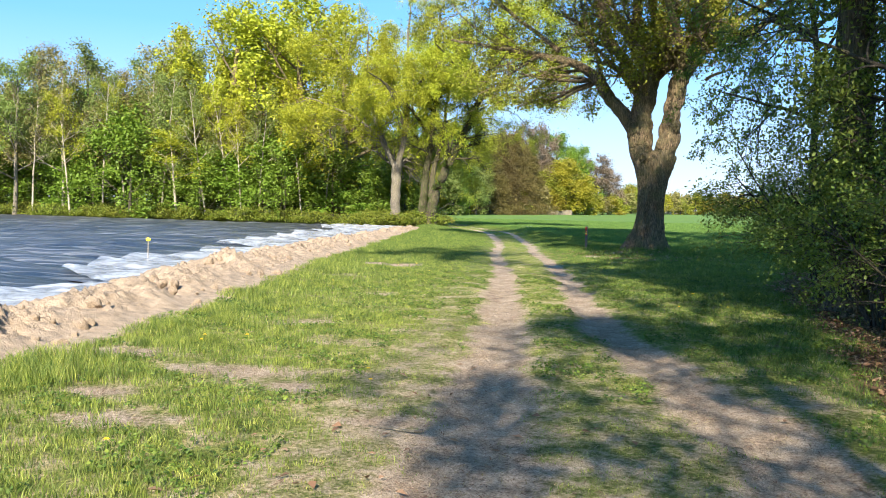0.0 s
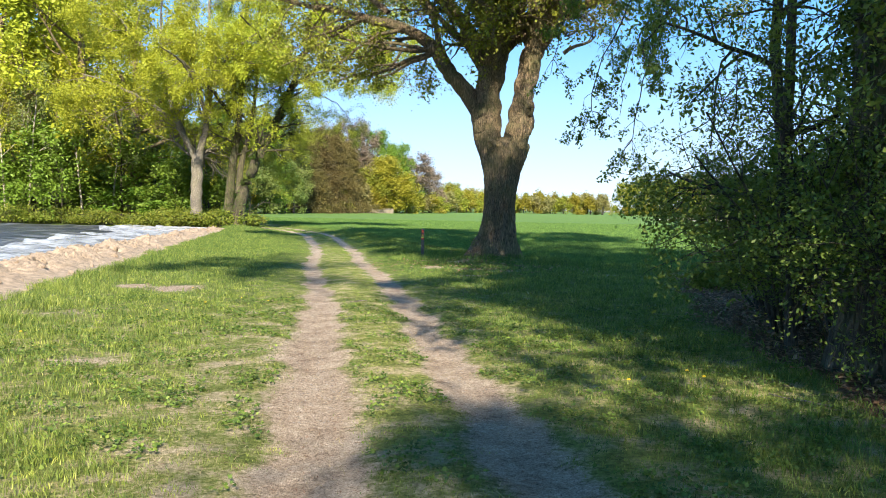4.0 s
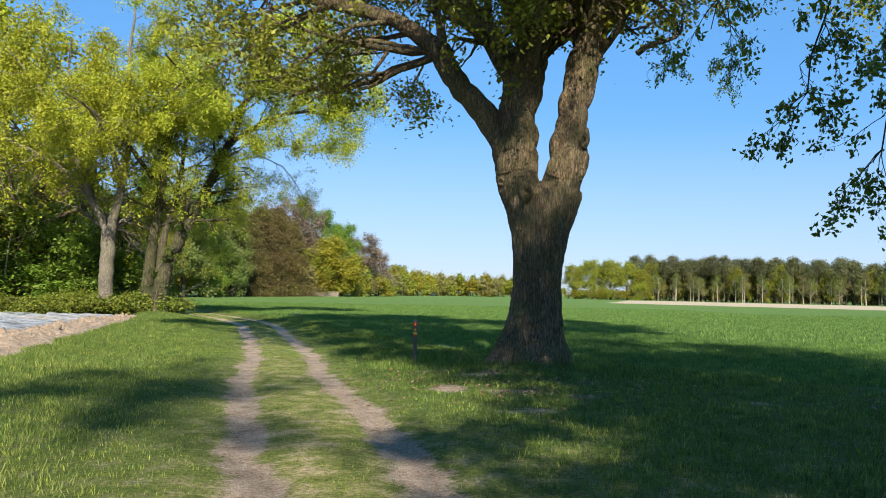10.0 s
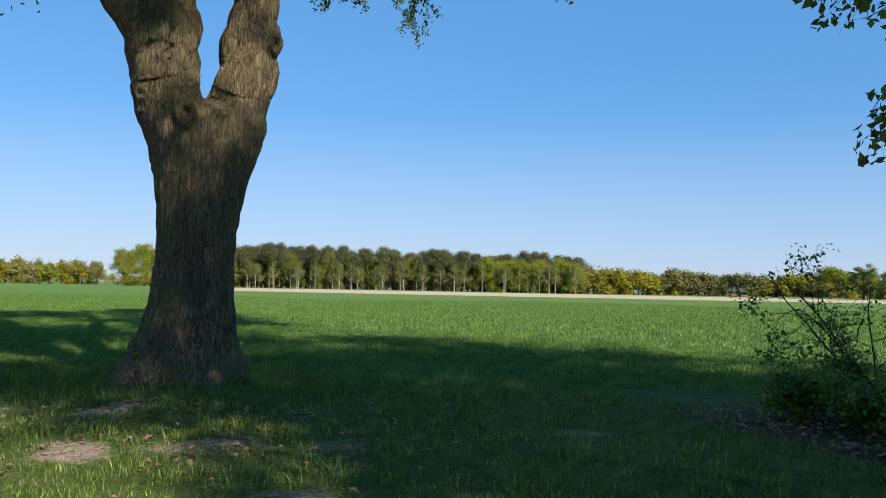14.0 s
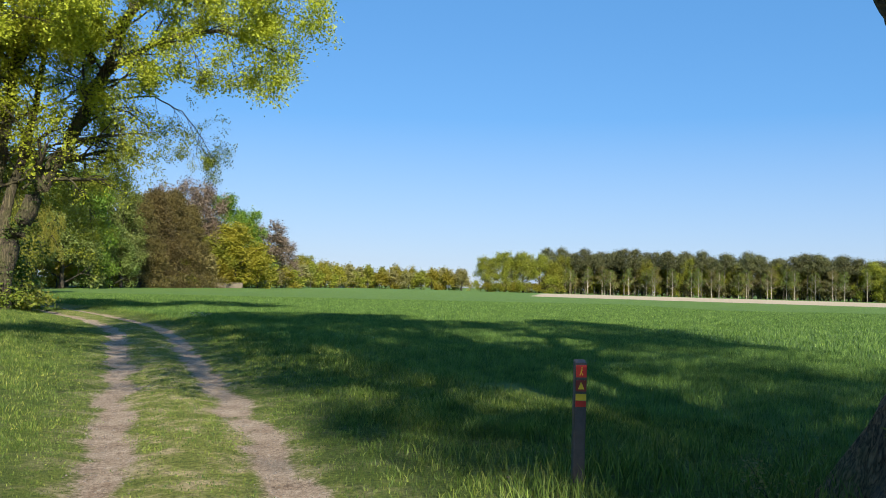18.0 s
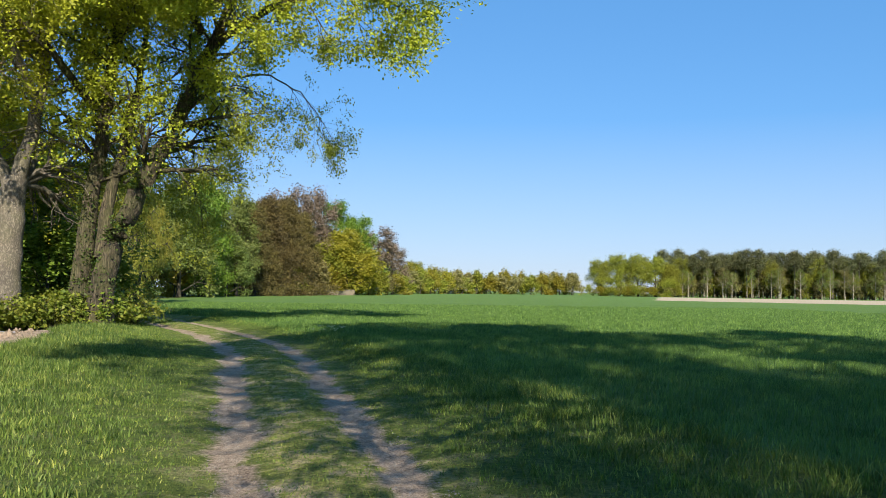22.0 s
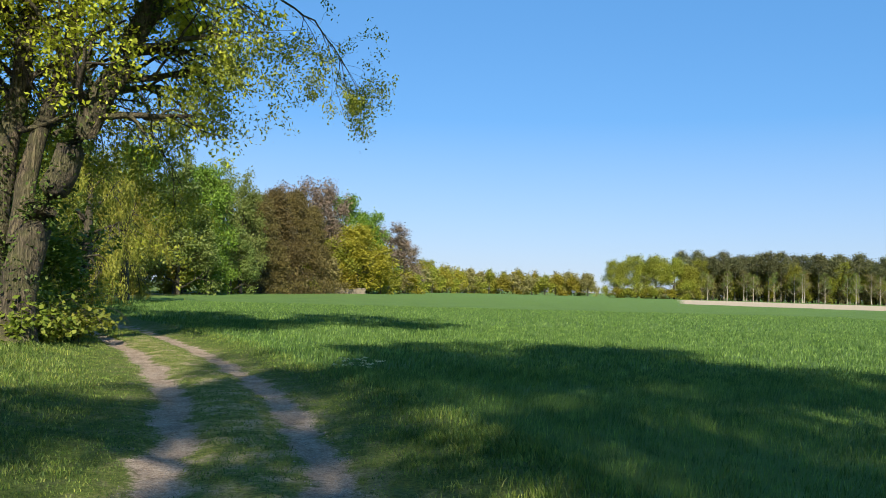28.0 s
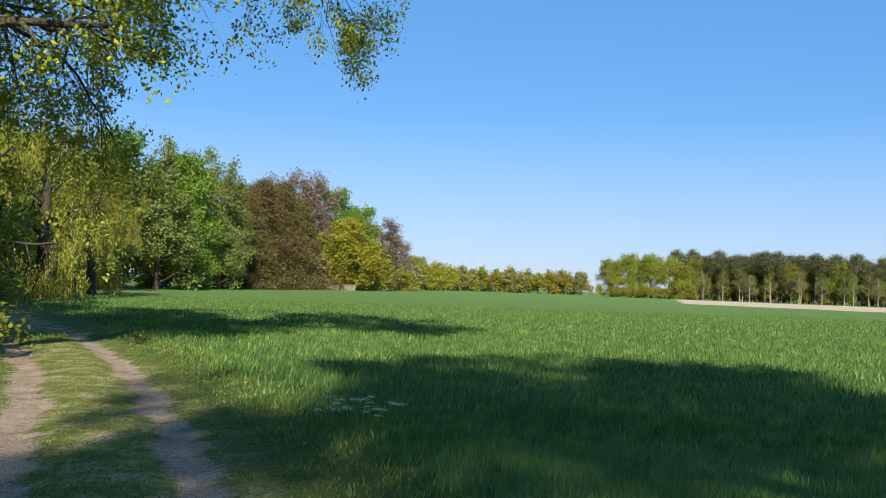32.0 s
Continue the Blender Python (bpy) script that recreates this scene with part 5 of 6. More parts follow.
build_corner_oak((-8.45, 61.9, 0.0), "old ivy-grown oak with twin mossy trunks leaning over the track", [
    ([(-0.38, 0, -0.1), (-0.36, 0, 1.5), (-0.2, 0.1, 3.5), (0.1, 0.2, 6), (0.4, 0.2, 9), (0.5, 0.3, 12), (0.6, 0.4, 15.5)], 0.40, 0.06, 0.4),
    ([(0.22, -0.1, -0.1), (0.3, -0.1, 1.2), (0.6, -0.2, 2.4), (1.3, -0.3, 4.3), (2.3, -0.5, 5.9), (2.85, -0.6, 7.2), (3.4, -0.7, 8.5), (4.1, -0.8, 10.2), (4.8, -0.8, 12.6), (5.3, -0.8, 15)], 0.46, 0.07, 0.35),
    ([(0.3, -0.1, 2.2), (0.35, 0.2, 4.2), (0.9, 0.5, 6.4), (1.2, 0.7, 9), (1.3, 0.9, 12.5)], 0.26, 0.05, 0.35),
    ([(2.9, -0.5, 8.2), (4.6, -0.8, 9.8), (6.6, -1.0, 10.8), (8.4, -1.1, 10.8), (9.8, -1.1, 10.2)], 0.17, 0.035, 0.15),
    ([(2.3, -0.4, 6.6), (3.6, 1.2, 8.4), (5.0, 2.6, 9.0), (6.2, 3.8, 8.6), (7.0, 4.5, 7.6)], 0.06, 0.012, 0.2),
    ([(1.6, -0.3, 4.9), (2.6, 0.3, 6.4), (3.8, 0.6, 6.9), (4.9, 0.8, 6.0)], 0.06, 0.012, 0.3),
    ([(1.2, 0.0, 5.4), (1.6, 2.0, 6.4), (2.0, 4.0, 6.0), (2.2, 5.6, 4.8)], 0.06, 0.012, 0.25),
    ([(0.4, 0.4, 6.0), (0.4, 3.0, 7.0), (0.2, 5.0, 6.4), (0.0, 6.6, 5.2)], 0.06, 0.012, 0.25),
    ([(0.9, -0.1, 4.6), (1.7, 1.2, 5.6), (2.5, 2.4, 5.0), (2.9, 3.2, 4.0)], 0.06, 0.012, 0.25),
    ([(-0.1, 0.2, 5.8), (-0.7, 2.6, 6.6), (-1.2, 5.0, 6.0), (-1.2, 6.4, 4.8)], 0.06, 0.012, 0.25),
    ([(2.4, -0.5, 6.4), (3.4, -0.8, 7.4), (4.6, -1.0, 7.6), (5.4, -1.0, 6.9)], 0.06, 0.012, 0.35),
    ([(3.6, -0.7, 10.2), (5.2, -1.4, 12.0), (7.2, -1.8, 13.0), (9.2, -1.8, 13.0), (10.4, -1.8, 12.4)], 0.16, 0.04, 0.15),
    ([(3.2, -0.6, 9.4), (2.6, -2.6, 10.6), (2.0, -4.6, 11.6), (1.4, -6.4, 12)], 0.15, 0.04, 0.2),
    ([(-0.3, 0.2, 7.2), (-1.4, -1.2, 8.8), (-2.6, -2.6, 10.0), (-3.6, -3.8, 10.6)], 0.14, 0.04, 0.2),
    ([(4.4, -0.8, 12.8), (5.8, 0.2, 14.4), (7.0, 1.0, 15.4)], 0.12, 0.04, 0.1),
], BARK_IVY, LEAF_YELLOW, 52, 24, 0.115, 2.4, 1.25, 2400)


# ---- thicket on the other side of the track ----
def thicket_tree(at, seed, h, lean, leaf=LEAF_DARK, per=13, size=0.066, label="slender dark-leaved tree in the thicket"):
    r = np.random.default_rng(seed)
    ob = thing("thicket_tree", at, label, "tree", "thicket trees")
    p = np.array([(lean[0] * max(0.0, z / h) ** 1.3 * h * 0.2, lean[1] * max(0.0, z / h) ** 1.3 * h * 0.2, z) for z in np.linspace(-0.1, h, 10)])
    p[2:] += r.normal(0, 0.06, p[2:].shape)
    rr = np.linspace(0.0085 * h, 0.02, 10)
    part("trunk", tube_mesh("trunk", [(p, rr)], BARK_DARK, 10), ob)
    twigs, tips = [], []
    for k in range(18):
        u = r.uniform(0.18, 1.0)
        j = min(int(u * 9), 8)
        a = k * 2.4
        grow(r, p[j] + (p[j + 1] - p[j]) * (u * 9 - j), unit(np.array([math.cos(a), math.sin(a), 0.5])), (1.7 + 2.2 * u) * h / 12, 0.04, 0,
             [(6, 0.55, 45, -0.02, 0.14), (4, 0.5, 45, -0.10, 0.2), (0, 0, 0, -0.14, 0.22)], twigs, tips)
    tagged(part("branchwork", tube_mesh("branchwork", [t for t in twigs if t[1][0] > 0.003], BARK_DARK, 4), ob), kind="stuff")
    part("crown", leaves_mesh("crown", r, np.array(tips), per, 0.13, size, leaf, 0.4), ob)
    return ob


for k, (x, y, h, lx, ly) in enumerate(((6.6, 15.2, 14, -0.1, 0.1), (7.4, 20.4, 13, -0.1, 0.1), (10.2, 18.0, 14, 0.0, 0.0), (7.8, 10.0, 13, -0.1, 0.0), (13.6, 15.0, 14, 0, 0), (8.0, 5.0, 13, -0.1, 0), (11.5, 11.0, 14, 0, 0), (9.8, 13.5, 14, 0, 0), (6.2, 12.6, 9, -0.15, 0.1), (6.3, 17.6, 9.5, -0.2, 0.15), (7.2, 14.2, 11, -0.1, 0.1))):
    thicket_tree((x, y, 0), 300 + k, h, (lx, ly))


def shrub(at, seed, h, wide, leaf, n_stems=9, per=8, size=0.10, label="dense dark-green shrub beside the track", name="shrub", spread=0.13):
    r = np.random.default_rng(seed)
    ob = thing(name, at, label, "shrub", "thicket shrubs")
    wood, tips = [], []
    for k in range(n_stems):
        a = k * 2.4 + r.uniform(-0.3, 0.3)
        lean = r.uniform(0.15, 0.9)
        grow(r, (0.15 * math.cos(a), 0.15 * math.sin(a), -0.03), unit(np.array([math.cos(a) * lean * wide / h * 1.6, math.sin(a) * lean * wide / h * 1.6, 1.0])), h * r.uniform(0.75, 1.05), 0.0085 * h, 0,
             [(8, 0.42, 55, -0.01, 0.10), (4, 0.5, 50, -0.04, 0.2), (0, 0, 0, -0.05, 0.25)], wood, tips)
    part("stemwork", tube_mesh("stemwork", [t for t in wood if t[1][0] > 0.002], BARK_DARK, 4), ob)
    part("foliage", leaves_mesh("foliage", r, np.array(tips), per, spread, size, leaf, 0.2), ob)
    return ob


SHRUBS = [shrub((0, -400 - 20 * k, 0), 400 + k, 3.4, 1.7, LEAF_DARK, 10, 12, 0.062) for k in range(3)]
SPOTS = ((6.3, 9.5), (6.4, 12.0), (6.2, 14.2), (6.5, 16.6), (6.7, 18.6), (7.4, 20.4), (7.8, 21.6), (8.2, 11.5), (8.4, 15.5), (8.8, 18.8), (9.4, 21.5), (6.6, 6.8), (10.6, 17.0), (11.0, 20.0), (6.8, 4.0))
for k, (x, y) in enumerate(SPOTS):
    s = 0.66 + 0.3 * ((k * 0.618) % 1)
    if k < 3:
        ob = SHRUBS[k]
        ob.matrix_world = pose(x, y, 0, 0, 0, k * 77) @ Matrix.Scale(s, 4)
    else:
        ob = copy_thing(SHRUBS[k % 3], pose(x, y, 0, 0, 0, k * 77))
        ob.scale = (s, s, s)
shrub((9.9, 27.2, 0), 431, 0.75, 0.9, LEAF_DARK, 9, 7, 0.07, "low brambly shrub with long bare shoots", spread=0.09)
shrub((10.7, 27.0, 0), 432, 2.0, 1.6, LEAF_DARK, 8, 3, 0.06, "thin leggy shrub with few leaves", spread=0.05)
shrub((11.6, 26.2, 0), 433, 0.9, 1.2, LEAF_DARK, 9, 7, 0.07, "low brambly shrub in the shade", spread=0.09)
shrub((8.7, 25.4, 0), 434, 0.6, 0.9, LEAF_DARK, 8, 8, 0.06, "low brambly shrub in the shade", spread=0.09)

shrub((4.22, 32.5, 0.15), 441, 0.6, 0.2, LEAF_OAK, 2, 2, 0.06, "small leafy sprout beside the oak's foot", "oak_sprout", spread=0.06)
shrub((3.55, 33.2, 0.02), 442, 0.5, 0.3, LEAF_TAN, 2, 1, 0.025, "dry bare weed stalks in the long grass", "weed_stalks", spread=0.03)

# trees that stand behind the start and in the thicket and shade the track
for k, (x, y, h, w) in enumerate(((7.2, 2.6, 1.05, 0.7), (6.0, 6.2, 1.05, 0.66), (7.4, 9.8, 1.1, 0.85), (9.0, -4.0, 0.95, 0.9), (8.6, 13.2, 1.2, 1.0), (10.5, 9.5, 1.0, 0.9), (9.6, 20.6, 1.02, 0.9), (13.0, 13.5, 1.0, 0.9), (12.6, 18.0, 0.95, 0.8), (13.5, 5.0, 1.0, 1.0))):
    plant("shade_oak", x, y, h, w, k % 2, where="in the thicket")
ALONG = "tall oaks along the track"
build_corner_oak((3.9, -14.0, 0.0), "very tall slender oak beside the track with a high crown", [
    ([(0, 0, -0.1), (0.1, 0.4, 5), (-0.1, 1.6, 10), (-0.5, 3.0, 17)], 0.2, 0.08, 0.95),
    ([(-0.5, 3.0, 17), (-3.4, 5.0, 21), (-5.9, 6.0, 24), (-8.0, 6.5, 25.4)], 0.06, 0.03, 0.55),
    ([(-0.5, 3.0, 17), (-2.4, 6.0, 20), (-4.4, 8.0, 23), (-6.4, 9.0, 24)], 0.06, 0.03, 0.55),
], BARK_DARK, LEAF_DARK, 61, 5, 0.15, 1.6, 0.8, 0, False, "trackside_oak", ALONG)
build_corner_oak((7.2, 0.0, 0.0), "tall oak at the edge of the thicket leaning to the track", [
    ([(0, 0, -0.1), (-0.2, 0.6, 4), (-0.9, 2.0, 8), (-2.0, 4.0, 11)], 0.24, 0.13, 0.95),
    ([(-2.0, 3.8, 10.8), (-3.2, 4.8, 11.6), (-4.2, 6.0, 12), (-5.2, 6.6, 12.4)], 0.1, 0.03, 0.3),
    ([(-2.0, 4.0, 11), (-3.0, 5.8, 11.8), (-4.0, 7.6, 12), (-5.0, 8.6, 12.2)], 0.1, 0.03, 0.3),
], BARK_DARK, LEAF_DARK, 64, 9, 0.15, 1.8, 1.0, 0, False, "trackside_oak", ALONG)
build_corner_oak((6.4, 16.2, 0.0), "tall ivy-grown oak in the thicket with limbs arching over the track", [
    ([(0, 0, -0.1), (0.0, 0.0, 3), (-0.3, -0.4, 6.4), (-0.9, -1.0, 10)], 0.30, 0.2, 0.95),
    ([(-0.8, -0.8, 9.4), (-2.2, -2.0, 12.0), (-3.6, -2.8, 13.6), (-4.8, -3.2, 14.6)], 0.13, 0.04, 0.25),
    ([(-0.9, -1.0, 10), (-2.6, -0.8, 12.4), (-3.8, -0.6, 13.8), (-4.6, -0.4, 14.4)], 0.13, 0.04, 0.2),
    ([(-0.9, -1.0, 10), (-2.2, 0.4, 12.6), (-3.4, 1.6, 14), (-4.8, 2.6, 14.6)], 0.13, 0.04, 0.2),
    ([(-0.9, -1.0, 10), (-1.6, 0.2, 12), (-2.6, 1.0, 13.0), (-3.4, 2.0, 13.6)], 0.13, 0.04, 0.2),
    ([(-0.2, -0.2, 5.0), (0.6, 1.0, 7.0), (0.8, 2.4, 9.0), (0.6, 3.6, 10.6)], 0.13, 0.04, 0.2),
], BARK_IVY, LEAF_DARK, 62, 9, 0.14, 2.0, 1.0, 2400, False, "trackside_oak", ALONG)
build_corner_oak((5.2, -7.0, 0.0), "oak beside the track behind the thicket with a loose crown", [
    ([(0, 0, -0.1), (-0.2, 0.4, 3), (0.1, 1.2, 6.4)], 0.22, 0.12, 0.95),
    ([(0.1, 1.2, 6.4), (-1.2, 2.2, 8.6), (-2.6, 3.4, 9.8), (-3.8, 4.8, 10.6)], 0.05, 0.02, 0.4),
    ([(0.1, 1.2, 6.4), (-0.6, 3.4, 8.0), (-1.4, 4.4, 9.4), (-1.8, 6.0, 9.6)], 0.05, 0.02, 0.3),
    ([(0.1, 1.2, 6.4), (-0.8, 1.6, 7.6), (-1.8, 3.2, 8.2), (-3.4, 4.0, 8.4)], 0.05, 0.02, 0.35),
    ([(0.1, 1.2, 6.4), (-1.4, 0.8, 8.2), (-2.8, 2.2, 9.0), (-4.2, 2.6, 9.2)], 0.05, 0.02, 0.4),
    ([(0.1, 1.2, 6.4), (-1.2, 0.6, 7.8), (-2.6, 0.8, 8.6), (-4.0, 0.6, 9.0)], 0.05, 0.02, 0.3),
    ([(0.1, 1.2, 6.4), (-1.6, 0.2, 8.4), (-3.0, 0.0, 9.6), (-4.6, -0.4, 10.0)], 0.05, 0.02, 0.3),
], BARK_DARK, LEAF_DARK, 63, 3, 0.13, 1.6, 0.9, 0, False, "trackside_oak", ALONG)


# ---- drooping branch that hangs from the thicket over the verge ----
def drooping(rows, seed, n):
    r = np.random.default_rng(seed)
    ob = thing("drooping_branch", rows[0], "thin drooping branch with clusters of young leaves", "branch", "drooping branches")
    p = np.array(rows, float) - np.array(rows[0])
    s = np.linspace(0, len(p) - 1, 16)
    i0 = np.minimum(s.astype(int), len(p) - 2)
    f = (s - i0)[:, None]
    line = p[i0] * (1 - f) + p[i0 + 1] * f
    line[1:] += r.normal(0, 0.03, line[1:].shape)
    wood, tips = [(line, np.linspace(0.022, 0.005, 16))], []
    for k in range(n):
        j = r.integers(5, 15)
        way = unit(np.array([r.normal(0, 0.9), r.normal(0, 0.9), -0.6]))
        grow(r, line[j], way, r.uniform(0.35, 0.8), 0.006, 0, [(3, 0.6, 40, -0.12, 0.18), (0, 0, 0, -0.2, 0.2)], wood, tips)
    part("twigwork", tube_mesh("twigwork", wood, BARK_DARK, 5), ob)
    tagged(part("leaf_mass", leaves_mesh("leaf_mass", r, np.array(tips), 4, 0.05, 0.066, LEAF_DARK, 0.6, 0.6, 0.7, 0.2), ob), kind="stuff")


drooping([(7.2, 20.6, 6.6), (6.6, 22.4, 6.4), (6.0, 23.8, 5.6), (5.6, 24.4, 4.6), (5.45, 24.7, 3.6), (5.4, 24.9, 3.3)], 71, 17)
drooping([(7.2, 20.6, 6.2), (6.9, 22.4, 6.0), (6.6, 23.8, 5.2), (6.45, 24.5, 4.2), (6.4, 24.8, 3.1), (6.35, 24.9, 3.0)], 72, 13)
drooping([(7.2, 20.6, 7.0), (6.2, 22.8, 7.2), (5.3, 24.4, 6.4), (4.9, 25.0, 5.4), (4.75, 25.3, 4.4)], 73, 18)
drooping([(7.2, 20.4, 5.4), (6.6, 21.6, 5.6), (6.1, 22.6, 5.2), (5.8, 23.3, 4.4), (5.7, 23.6, 3.4)], 74, 14)
drooping([(8.4, 33.6, 9.0), (9.2, 34.6, 9.2), (9.9, 35.4, 8.6), (10.3, 35.9, 7.6), (10.4, 36.0, 7.1)], 76, 26)
drooping([(8.4, 33.6, 9.0), (8.8, 35.0, 9.1), (9.0, 36.4, 8.6), (9.2, 37.2, 7.8), (9.4, 37.4, 7.4)], 77, 22)
drooping([(7.4, 20.6, 7.2), (7.4, 22.8, 7.4), (7.2, 24.6, 6.6), (7.1, 25.4, 5.4), (7.05, 25.8, 4.2)], 75, 18)


for k, (x, y, h, w) in enumerate(((-9.9, 67.2, 0.4, 0.6), (-11.4, 67.4, 0.7, 0.9), (-10.6, 64.4, 0.45, 0.6), (-12.8, 64.6, 0.6, 0.8))):
    plant("hazel", x, y, h, w, k % 3, where="at the edge of the wood")


# ---- bramble bank ----
def bramble(at, seed, w, h, n):
    r = np.random.default_rng(seed)
    ob = thing("bramble_patch", at, "mound of brambles with yellow-green leaves and reddish canes", "bramble", "bramble bank")
    canes, tips = [], []
    for k in range(n):
        a = r.uniform(0, 2 * np.pi)
        p0 = np.array([r.uniform(-w, w) * 0.6, r.uniform(-w, w) * 0.5, -0.02])
        t = np.linspace(0, 1, 7)
        L = r.uniform(0.6, 1.2) * w
        pts = p0 + np.stack([np.cos(a) * t * L, np.sin(a) * t * L * 0.7, h * 1.15 * np.sin(t * 2.5) * r.uniform(0.6, 1.1)], 1)
        pts[:, 2] = np.maximum(pts[:, 2], 0.02)
        canes.append((pts, np.linspace(0.008, 0.004, 7)))
        tips.extend(pts[1:])
    part("canework", tube_mesh("canework", canes, BARK_DARK, 4), ob)
    part("foliage", leaves_mesh("foliage", r, np.array(tips), 8, (0.16, 0.16, 0.10), 0.13, LEAF_BRAMBLE, 0, 0.7), ob)
    return ob


for k in range(9):
    f = k / 8
    bramble((-14.0 + 5.5 * f, 60.4 + 2.2 * f * f + 0.8 * math.sin(k * 3), 0), 500 + k, 1.0 + 0.4 * ((k * 0.377) % 1), 0.35 + 0.6 * ((k * 0.618) % 1), 70)
for k in range(6):
    bramble((-13.0 + 0.95 * k, 62.4 + 0.3 * k, 0), 520 + k, 1.2, 0.65 + 0.5 * ((k * 0.618) % 1), 55)
b0 = bramble((-17, 63.6, 0), 530, 1.5, 0.75, 60)
for k in range(26):
    ob = copy_thing(b0, pose(-18.3 - k * 1.55, 64.2 + 0.6 * math.sin(k * 1.7) + (0.04 * k), 0, 0, 0, k * 61))
    ob.scale = (1, 1, 0.6 + 0.8 * ((k * 0.618) % 1))



# ---- way-marker post ----
def build_post():
    ob = thing("marker_post", (2.52, 34.33, 0.0), "dark footpath marker post with red and yellow waymarks in grass", "marker post", turn=-12)
    bm = bmesh.new()
    bmesh.ops.create_cube(bm, size=1)
    bmesh.ops.scale(bm, vec=(0.086, 0.086, 0.98), verts=bm.verts)
    bmesh.ops.translate(bm, vec=(0, 0, 0.41), verts=bm.verts)
    for v in bm.verts:
        if v.co.z > 0.5:
            v.co.z += 0.012 * (1 if v.co.y > 0 else -1)
            v.co.x += 0.006
    bmesh.ops.bevel(bm, geom=bm.edges[:], offset=0.006, segments=2, affect="EDGES")
    part("shaft", bm_mesh(bm, "shaft", POST_BLACK), ob)
    for name, z, h, mat, label in (("walker_plate", 0.83, 0.088, SIGN_RED, "red plate with a yellow figure"), ("triangle_plate", 0.725, 0.082, SIGN_BROWN, "dark red plate with a yellow triangle"),
                                   ("yellow_plate", 0.642, 0.048, SIGN_YELLOW, "yellow band"), ("red_plate", 0.594, 0.044, SIGN_RED, "red band")):
        me = box_mesh(name, 0.078, 0.005, h, mat, 0.0015, False)
        plate = part(name, me, ob, label, (0.006, -0.0450, z))
        if name == "triangle_plate":
            bm = bmesh.new()
            a = [bm.verts.new(p) for p in ((-0.024, -0.004, -0.026), (0.024, -0.004, -0.026), (0, -0.004, 0.028))]
            b = [bm.verts.new((p.co.x, -0.0005, p.co.z)) for p in a]
            bm.faces.new(a)
            for i in range(3):
                bm.faces.new((a[i], b[i], b[(i + 1) % 3], a[(i + 1) % 3]))
            part("triangle", bm_mesh(bm, "triangle", SIGN_YELLOW), plate)
        if name == "walker_plate":
            bm = bmesh.new()
            for x0, z0, x1, z1, w in ((0.0, -0.004, 0.002, 0.018, 0.009), (0.0, -0.004, -0.011, -0.03, 0.006), (0.0, -0.004, 0.011, -0.03, 0.006), (0.002, 0.014, 0.013, 0.004, 0.004)):
                d = Vector((x1 - x0, 0, z1 - z0)).normalized()
                s = Vector((-d.z, 0, d.x)) * w / 2
                bm.faces.new([bm.verts.new(Vector((p, -0.0042, q)) + e) for p, q, e in ((x0, z0, -s), (x0, z0, s), (x1, z1, s), (x1, z1, -s))])
            c = [bm.verts.new((0.004 + 0.006 * math.cos(i * 0.785), -0.0042, 0.026 + 0.006 * math.sin(i * 0.785))) for i in range(8)]
            bm.faces.new(c)
            part("glyph", bm_mesh(bm, "glyph", SIGN_YELLOW), plate, "small yellow pictogram")


build_post()


# ---- far barn, fence, sheds ----
def build_barn(at, turn, w, d, h, roof_h, wall, label):
    ob = thing("barn", at, label, "barn", turn=turn)
    part("walls", box_mesh("walls", w, d, h, wall, 0.05), ob)
    bm = bmesh.new()
    e = 0.6
    v = [bm.verts.new(p) for p in ((-w / 2 - e, -d / 2 - e, h - 0.2), (w / 2 + e, -d / 2 - e, h - 0.2), (w / 2 + e, 0, h + roof_h), (-w / 2 - e, 0, h + roof_h), (-w / 2 - e, d / 2 + e, h - 0.2), (w / 2 + e, d / 2 + e, h - 0.2))]
    for f in ((0, 1, 2, 3), (3, 2, 5, 4), (0, 3, 4), (1, 5, 2)):
        bm.faces.new([v[i] for i in f])
    part("roof", bm_mesh(bm, "roof", ROOF), ob, "dark tiled roof")
    for k in range(3):
        part("door", box_mesh("door", w * 0.14, 0.15, h * 0.75, WOOD, 0.02), ob, "", (-w * 0.3 + k * w * 0.3, -d / 2 - 0.05, 0))


build_barn((345, 246, 0), 35, 20, 9, 2.0, 2.6, BRICKWORK, "low barn with a dark roof beyond the fields")
build_barn((47, 392, 0), 5, 8, 6, 2.2, 1.6, WHITE, "small pale shed beyond the fields")


def build_fence(points, label):
    ob = thing("fence", (points[0][0], points[0][1], 0), label, "fence")
    n = 26
    post = box_mesh("board", 0.5, 0.05, 1.2, WOOD, 0.01)
    for k in range(n):
        f = k / (n - 1)
        p = (points[1][0] - points[0][0]) * f, (points[1][1] - points[0][1]) * f
        b = part("board", post, ob, "", (p[0], p[1], 0))


build_fence([(-6, 208), (2, 216)], "weathered board fence at the wood's edge")


